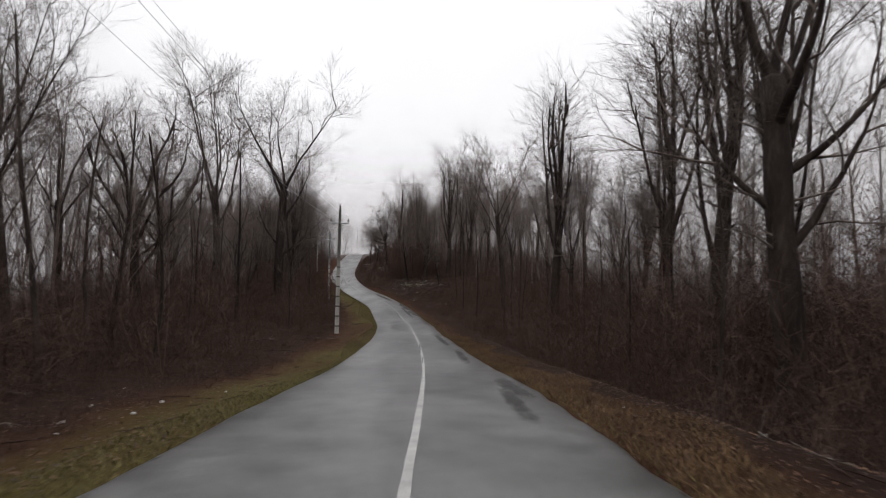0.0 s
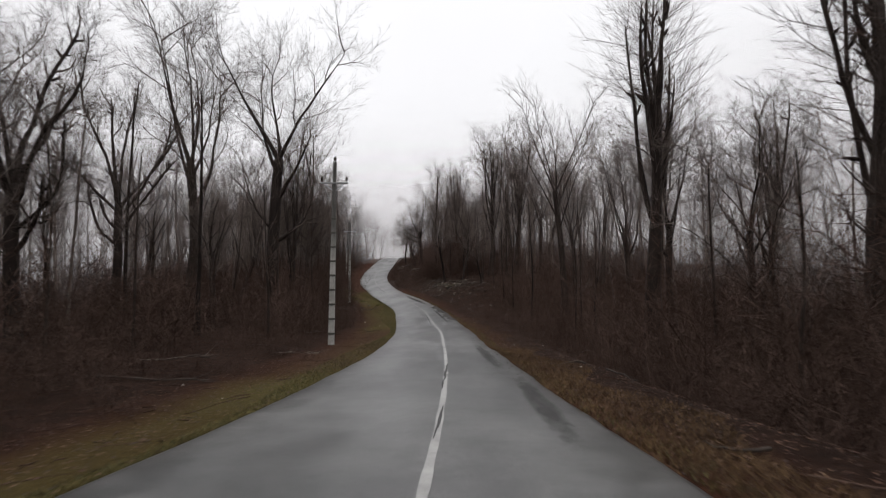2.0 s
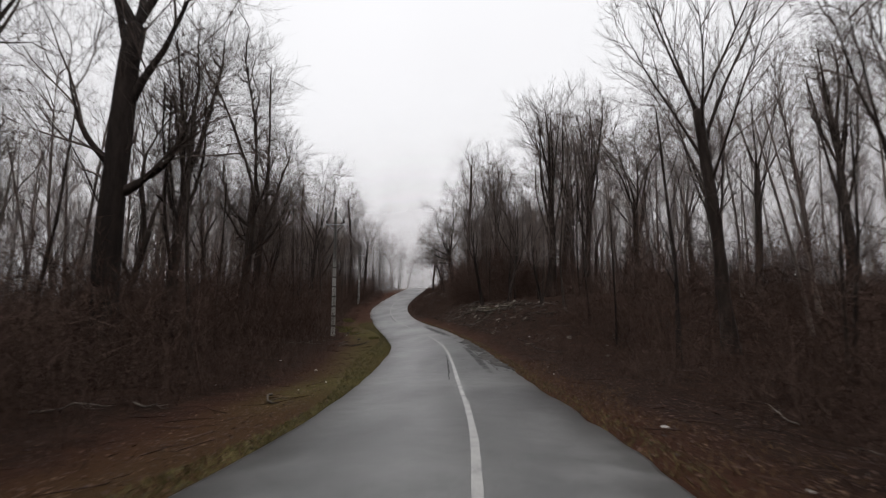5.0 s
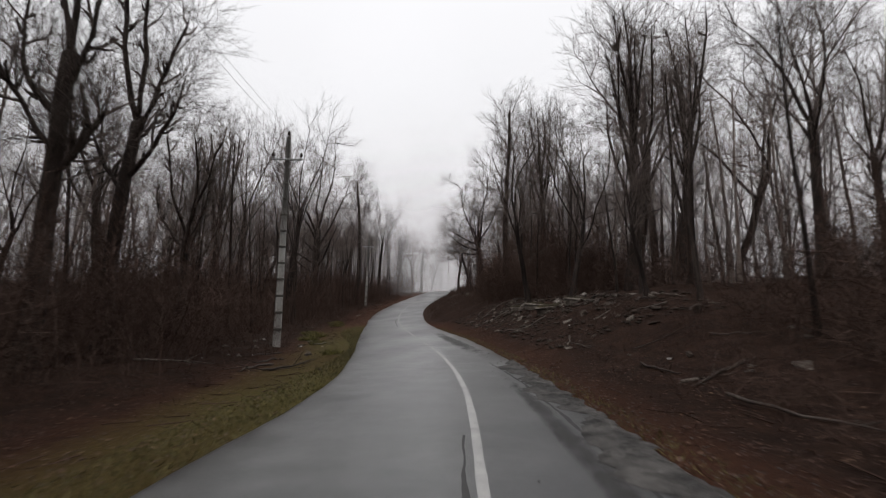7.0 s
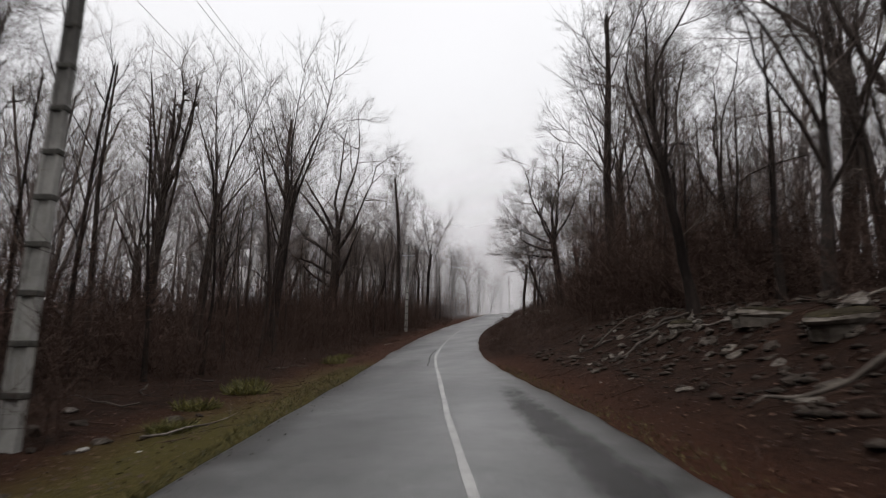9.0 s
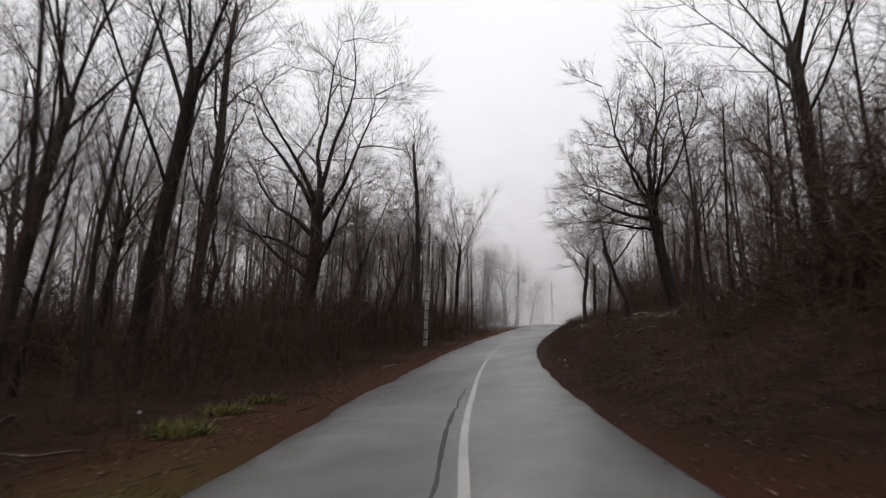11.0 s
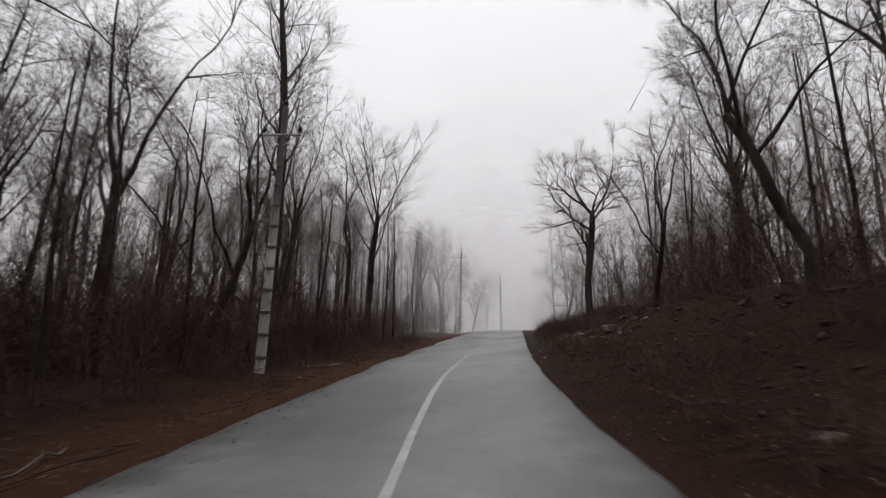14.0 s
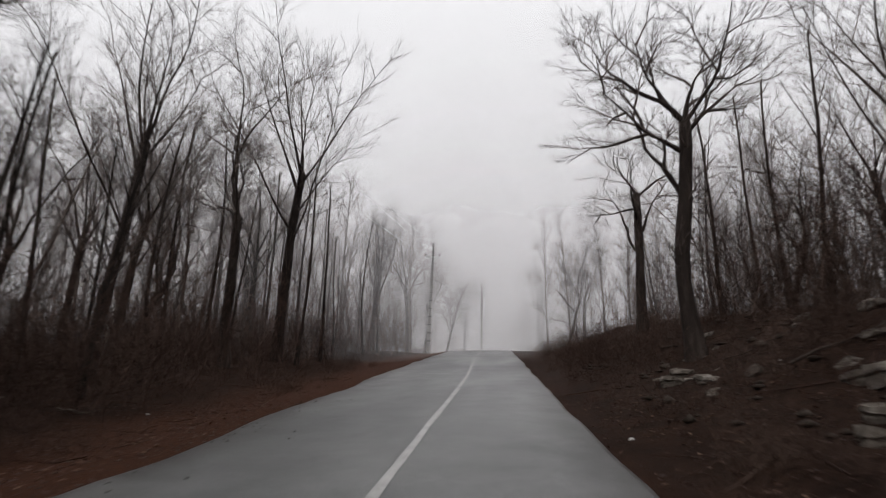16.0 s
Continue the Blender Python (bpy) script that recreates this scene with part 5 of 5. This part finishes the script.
def fallen_branch(x, y, length, radius, seed, name="fallen_branch", label="broken dead branch lying on the forest floor"):
    r = random.Random(seed)
    a = r.uniform(0, 6.28)
    d = (math.cos(a), math.sin(a), 0)
    flat = line(r, (x, y, 0), d, length, 6, 0.12, 0)
    pts = [(p[0], p[1], float(ground_z(p[0], p[1])) + radius * 0.7 + 0.05 * abs(r.gauss(0, 1))) for p in flat]
    verts, faces = [], []
    tube(verts, faces, pts, [radius * (1 - 0.1 * i) for i in range(7)], 6)
    for k in range(r.randint(1, 4)):
        p, d2 = along(pts, r.uniform(0.3, 0.9))
        q = line(r, p, off_axis(r, d2, 40), length * r.uniform(0.15, 0.35), 3, 0.15, 0.05)
        q = [(c[0], c[1], max(c[2], float(ground_z(c[0], c[1])) + 0.02)) for c in q]
        tube(verts, faces, q, [radius * 0.45, radius * 0.3, radius * 0.2, 0.004], 4)
    tagged(new(name, mesh_of(name, verts, faces, DEADWOOD, True)), label, "branch", "fallen wood")


for k in range(70):
    y = rng.uniform(8, 150)
    left = rng.random() < 0.5
    x = float(road_left(y)) - rng.uniform(2.0, 8) if left else float(road_right(y)) + rng.uniform(1.6, 8)
    fallen_branch(x, y, rng.uniform(0.8, 2.8), rng.uniform(0.012, 0.04), 500 + k)
for k in range(26):
    y = rng.uniform(80, 101)
    fallen_branch(float(road_right(y)) + rng.uniform(3.5, 7.5), y, rng.uniform(0.8, 2.4), rng.uniform(0.02, 0.06), 600 + k)
for k, (x, y, length) in enumerate(((-13.0, 76.0, 2.2), (-13.6, 77.8, 2.4), (-14.4, 79.6, 2.0), (-2.0, 72.6, 2.2), (-1.6, 70.9, 2.6), (-2.4, 75.0, 1.8), (-0.8, 73.5, 1.6), (-10.8, 30.0, 3.4), (-13.5, 36.0, 3.0), (-12.0, 26.0, 2.4))):
    fallen_branch(x, y, length, 0.04, 700 + k, "fallen_log", "thin fallen log on the verge")


def scatter_leaves():
    r = np.random.default_rng(3)
    n = 34000
    y = r.uniform(2, 150, n)
    left = r.random(n) < 0.5
    o = np.abs(r.normal(0, 2.6, n)) + r.uniform(-0.15, 0.9, n)
    x = np.where(left, road_left(y) - o, road_right(y) + o)
    z = np.where(o < 0.05, road_z(y) + 0.012, ground_z(x, y) + 0.02)
    size, a = r.uniform(0.02, 0.046, n), r.uniform(0, 6.28, n)
    tilt = r.normal(0, 0.35, (n, 2))
    ca, sa = np.cos(a) * size, np.sin(a) * size
    corners = []
    for u, v, w in ((-1, 0, 0.0), (0, -0.55, 0.25), (1, 0, 0.1), (0, 0.55, 0.25)):
        dx, dy = u * ca - v * sa, u * sa + v * ca
        corners.append(np.stack([x + dx, y + dy, z + w * size + np.abs(tilt[:, 0]) * 0.03 + tilt[:, 0] * dx * 0.5 + tilt[:, 1] * dy * 0.5], -1))
    v = np.stack(corners, 1).reshape(-1, 3)
    f = np.concatenate([np.arange(n)[:, None] * 4 + [0, 1, 2], np.arange(n)[:, None] * 4 + [0, 2, 3]])
    joined("leaf_litter", [((v, f), 0, 0, 0, 1, 0)], LEAF, "scattered wet brown and russet fallen leaves on the verges", "leaf litter")


def scatter_grass():
    r = np.random.default_rng(4)
    n = 30000
    y = r.uniform(2, 100, n)
    west = r.random(n) < 0.8
    o = np.where(west, r.uniform(0.0, 1.0, n) ** 1.3 * (0.9 + 0.6 * np.sin(0.21 * y)) + 0.02, r.uniform(0.05, 0.6, n))
    x = np.where(west, road_left(y) - o, road_right(y) + o)
    z = ground_z(x, y)
    h, a = r.uniform(0.03, 0.09, n), r.uniform(0, 6.28, n)
    lx, ly = r.normal(0, 0.05, n), r.normal(0, 0.05, n)
    w = 0.010
    p = np.stack([np.stack([x - w * np.cos(a), y - w * np.sin(a), z - 0.01], -1), np.stack([x + w * np.cos(a), y + w * np.sin(a), z - 0.01], -1), np.stack([x + lx, y + ly, z + h], -1)], 1)
    joined("grass", [((p.reshape(-1, 3), np.arange(n * 3).reshape(-1, 3)), 0, 0, 0, 1, 0)], GRASS, "short mossy winter grass along the road edge", "grass")


def scatter_dry_grass():
    r = np.random.default_rng(6)
    n = 26000
    y = np.where(r.random(n) < 0.75, r.uniform(1, 40, n), r.uniform(1, 66, n))
    o = 0.04 + 2.0 * r.random(n) ** 1.1 * (0.9 + 0.25 * np.sin(0.8 * y))
    x = road_right(y) + o
    z = ground_z(x, y)
    h, a = r.uniform(0.05, 0.15, n), r.uniform(0, 6.28, n)
    lx, ly = r.normal(0, 0.10, n), r.normal(0, 0.10, n)
    w = 0.009
    p = np.stack([np.stack([x - w * np.cos(a), y - w * np.sin(a), z - 0.01], -1), np.stack([x + w * np.cos(a), y + w * np.sin(a), z - 0.01], -1), np.stack([x + lx, y + ly, z + h], -1)], 1)
    joined("dry_grass", [((p.reshape(-1, 3), np.arange(n * 3).reshape(-1, 3)), 0, 0, 0, 1, 0)], STRAW, "matted tawny dead grass on the verge", "grass")


scatter_dry_grass()
scatter_leaves()
scatter_grass()


def scatter_gravel():
    """Crumbled asphalt and grit along the broken stretches of the road's edges."""
    r = np.random.default_rng(12)
    verts, faces = [], []
    base = np.array([(1, 0, 0), (-1, 0, 0), (0, 1, 0), (0, -1, 0), (0, 0, 0.7), (0, 0, -0.5)], float)
    tri = np.array([(0, 2, 4), (2, 1, 4), (1, 3, 4), (3, 0, 4), (2, 0, 5), (1, 2, 5), (3, 1, 5), (0, 3, 5)])
    for y0, y1, east, spread, count in ((60, 80, True, 0.5, 900), (104, 128, False, 0.5, 600), (28, 46, True, 0.35, 500), (80, 100, False, 0.3, 400), (128, 150, False, 0.45, 500)):
        for k in range(count):
            y = r.uniform(y0, y1)
            o = r.normal(0.15, spread)
            x = float(road_right(y)) + o if east else float(road_left(y)) - o
            z = float(road_top(x, y)) if o < 0 else float(ground_z(x, y))
            size = r.uniform(0.006, 0.022)
            a = r.uniform(0, 6.28)
            m = np.array([[math.cos(a), -math.sin(a), 0], [math.sin(a), math.cos(a), 0], [0, 0, 1]])
            faces.append(tri + 6 * len(verts))
            verts.append((base * size * r.uniform(0.6, 1.3, (6, 1))) @ m.T + (x, y, z + 0.3 * size))
    joined("gravel", [((np.concatenate(verts), np.concatenate(faces)), 0, 0, 0, 1, 0)], GRIT, "loose grit and crumbled asphalt along the broken road edge", "gravel")


scatter_gravel()


def scatter_debris():
    """Splintered sticks and rubble strewn over the verges and the bank."""
    r = random.Random(21)
    verts, faces, sv, sf = [], [], [], []
    for k in range(2400):
        y = r.uniform(3, 160)
        east = r.random() < 0.55
        o = 1.0 + 8 * r.random() ** 1.3
        if k % 5 == 0:
            y, east, o = r.uniform(80, 101), True, r.uniform(2.0, 8.0)
        x = float(road_right(y)) + o if east else float(road_left(y)) - o
        a, ln = r.uniform(0, 6.28), r.uniform(0.25, 1.2)
        x2, y2 = x + ln * math.cos(a), y + ln * math.sin(a)
        xm, ym = (x + x2) / 2 + r.gauss(0, 0.06), (y + y2) / 2 + r.gauss(0, 0.06)
        pts = [(px, py, float(ground_z(px, py)) + r.uniform(0.0, 0.06)) for px, py in ((x, y), (xm, ym), (x2, y2))]
        w = r.uniform(0.005, 0.015)
        tube(verts, faces, pts, [w, w * 0.8, w * 0.4], 3)
    joined("sticks", [(triangles(verts, faces), 0, 0, 0, 1, 0)], BRUSH, "broken sticks and twigs strewn over the leaf litter", "sticks")
    ball = [(1, 0, 0), (-1, 0, 0), (0, 1, 0), (0, -1, 0), (0, 0, 0.7), (0, 0, -0.5)]
    tri = [(0, 2, 4), (2, 1, 4), (1, 3, 4), (3, 0, 4), (2, 0, 5), (1, 2, 5), (3, 1, 5), (0, 3, 5)]
    for k in range(2600):
        y, o = (r.uniform(79, 102), r.uniform(1.6, 8.5)) if k < 1700 else (r.uniform(110, 158), r.uniform(1.2, 7.0))
        x = float(road_right(y)) + o
        z, size, n = float(ground_z(x, y)), 0.03 + 0.14 * r.random() ** 2.5, len(sv)
        a, b, c = r.uniform(0, 6.28), r.uniform(0.6, 1.4), r.uniform(0.4, 0.9)
        for p in ball:
            j = r.uniform(0.7, 1.25)
            sv.append((x + size * j * (p[0] * b * math.cos(a) - p[1] * math.sin(a)), y + size * j * (p[0] * b * math.sin(a) + p[1] * math.cos(a)), z + size * (j * p[2] * c + 0.15)))
        sf += [(n + i, n + k2, n + l2) for i, k2, l2 in tri]
    joined("rubble", [(triangles(sv, sf), 0, 0, 0, 1, 0)], STONE, "loose broken limestone rubble on the bank", "rubble")


scatter_debris()


def mossy_bush(x, y, size, seed):
    r = random.Random(seed)
    verts, faces = [], []
    for k in range(420):
        a, b = r.uniform(0, 6.28), 0.55 * math.sqrt(r.random())
        p = (b * math.cos(a), b * math.sin(a), -0.03)
        d = norm((p[0] * 1.2 + r.gauss(0, 0.2), p[1] * 1.2 + r.gauss(0, 0.2), 1))
        q = line(r, p, d, r.uniform(0.15, 0.55), 2, 0.35, -0.1)
        whip(r, verts, faces, q, 0.02)
    ob = new("low_bush", mesh_of("low_bush", verts, faces, MOSS))
    ob.matrix_world = Matrix.Translation((x, y, float(ground_z(x, y)))) @ Matrix.Diagonal((size, size, size * 0.95, 1))
    tagged(ob, "low yellow-green evergreen bush beside the verge", "bush", "low bushes on the verge")


for k, (x, y, s) in enumerate(((-18.5, 92.6, 1.0), (-19.8, 94.5, 0.8), (-17.6, 89.5, 0.8), (-15.9, 86.9, 0.7), (-21.5, 103.6, 0.9), (-22.6, 106.0, 0.8), (-23.2, 108.2, 0.7), (-12.4, 80.0, 0.6))):
    mossy_bush(x, y, s, 800 + k)


def nest(x, y, z, size, seed):
    r = random.Random(seed)
    verts, faces = [], []
    for k in range(130):
        d = norm((r.gauss(0, 1), r.gauss(0, 1), r.gauss(0, 0.7)))
        p = tuple(c * size * r.uniform(0.2, 0.9) for c in d)
        q = line(r, p, norm((r.gauss(0, 1), r.gauss(0, 1), r.gauss(0, 0.5))), size * 1.1, 2, 0.3, 0)
        tube(verts, faces, q, [0.02, 0.016, 0.004], 3)
    ob = new("nest", mesh_of("nest", verts, faces, TWIG))
    ob.location = (x, y, z)
    tagged(ob, "dark round twig nest high in a bare crown", "nest", "nests in the crowns")


nest(0.4, 99.0, 19.9, 0.34, 1)
nest(1.9, 99.3, 20.3, 0.26, 2)


# ---- fog that lies over the hilltop ----
def build_fog():
    verts, faces, dens = [], [], []
    levels = [-6, 1, 2.5, 3.5, 5, 7, 9] + [11.5 + 2.5 * k for k in range(21)]

    def sheet(points, alphas, low, first=0):
        """One upright veil along a line on the ground, thinned by low close to the ground over the road."""
        heights = levels[first:]
        base, nz = len(verts), len(heights)
        for (x, y, z), a, thin in zip(points, alphas, low):
            for h in heights:
                verts.append((x, y, z + h - 0.5))
                dens.append(a * (1 - float(smooth(4, 58, h))) * max(thin, float(smooth(5, 10, h))))
        for i in range(len(points) - 1):
            for j in range(nz - 1):
                faces.append((base + i * nz + j, base + (i + 1) * nz + j, base + (i + 1) * nz + j + 1, base + i * nz + j + 1))

    for y, alpha in FOG_BANKS:
        mid, open_road = float(road_mid(y)), y < 141
        lats = [5.0 if open_road else 0.0, 7, 9, 12, 17, 22, 30, 40, 55, 75, 105, 150, 220, 320]
        for s in (-1, 1):
            pts = [(mid + s * la, y + 0.0006 * min(la, 150) ** 2, float(road_z(y))) for la in lats]
            sheet(pts, [alpha * (1 - float(smooth(90, 150, la)) if y < 225 else 1.0) for la in lats], [float(smooth(5, 15, la)) if open_road else 1.0 for la in lats])
        if open_road:
            sheet([(mid + la, y, float(road_z(y))) for la in (-5, 0, 5)], [alpha] * 3, [0.0] * 3, 4)
    for off, alpha in FOG_SIDES:
        for s in (-1, 1):
            pts = [(float(road_mid(y)) + s * off, y, -2.0) for y in range(-120, 341, 20)]
            sheet(pts, [alpha] * len(pts), [1.0] * len(pts))
    me = mesh_of("fog_bank", verts, faces, FOG, True)
    at = me.attributes.new("dens", "FLOAT", "POINT")
    at.data.foreach_set("value", dens)
    tagged(new("fog_bank", me), "thin pale winter fog hanging over the hilltop road", "fog", kind="stuff")


build_fog()
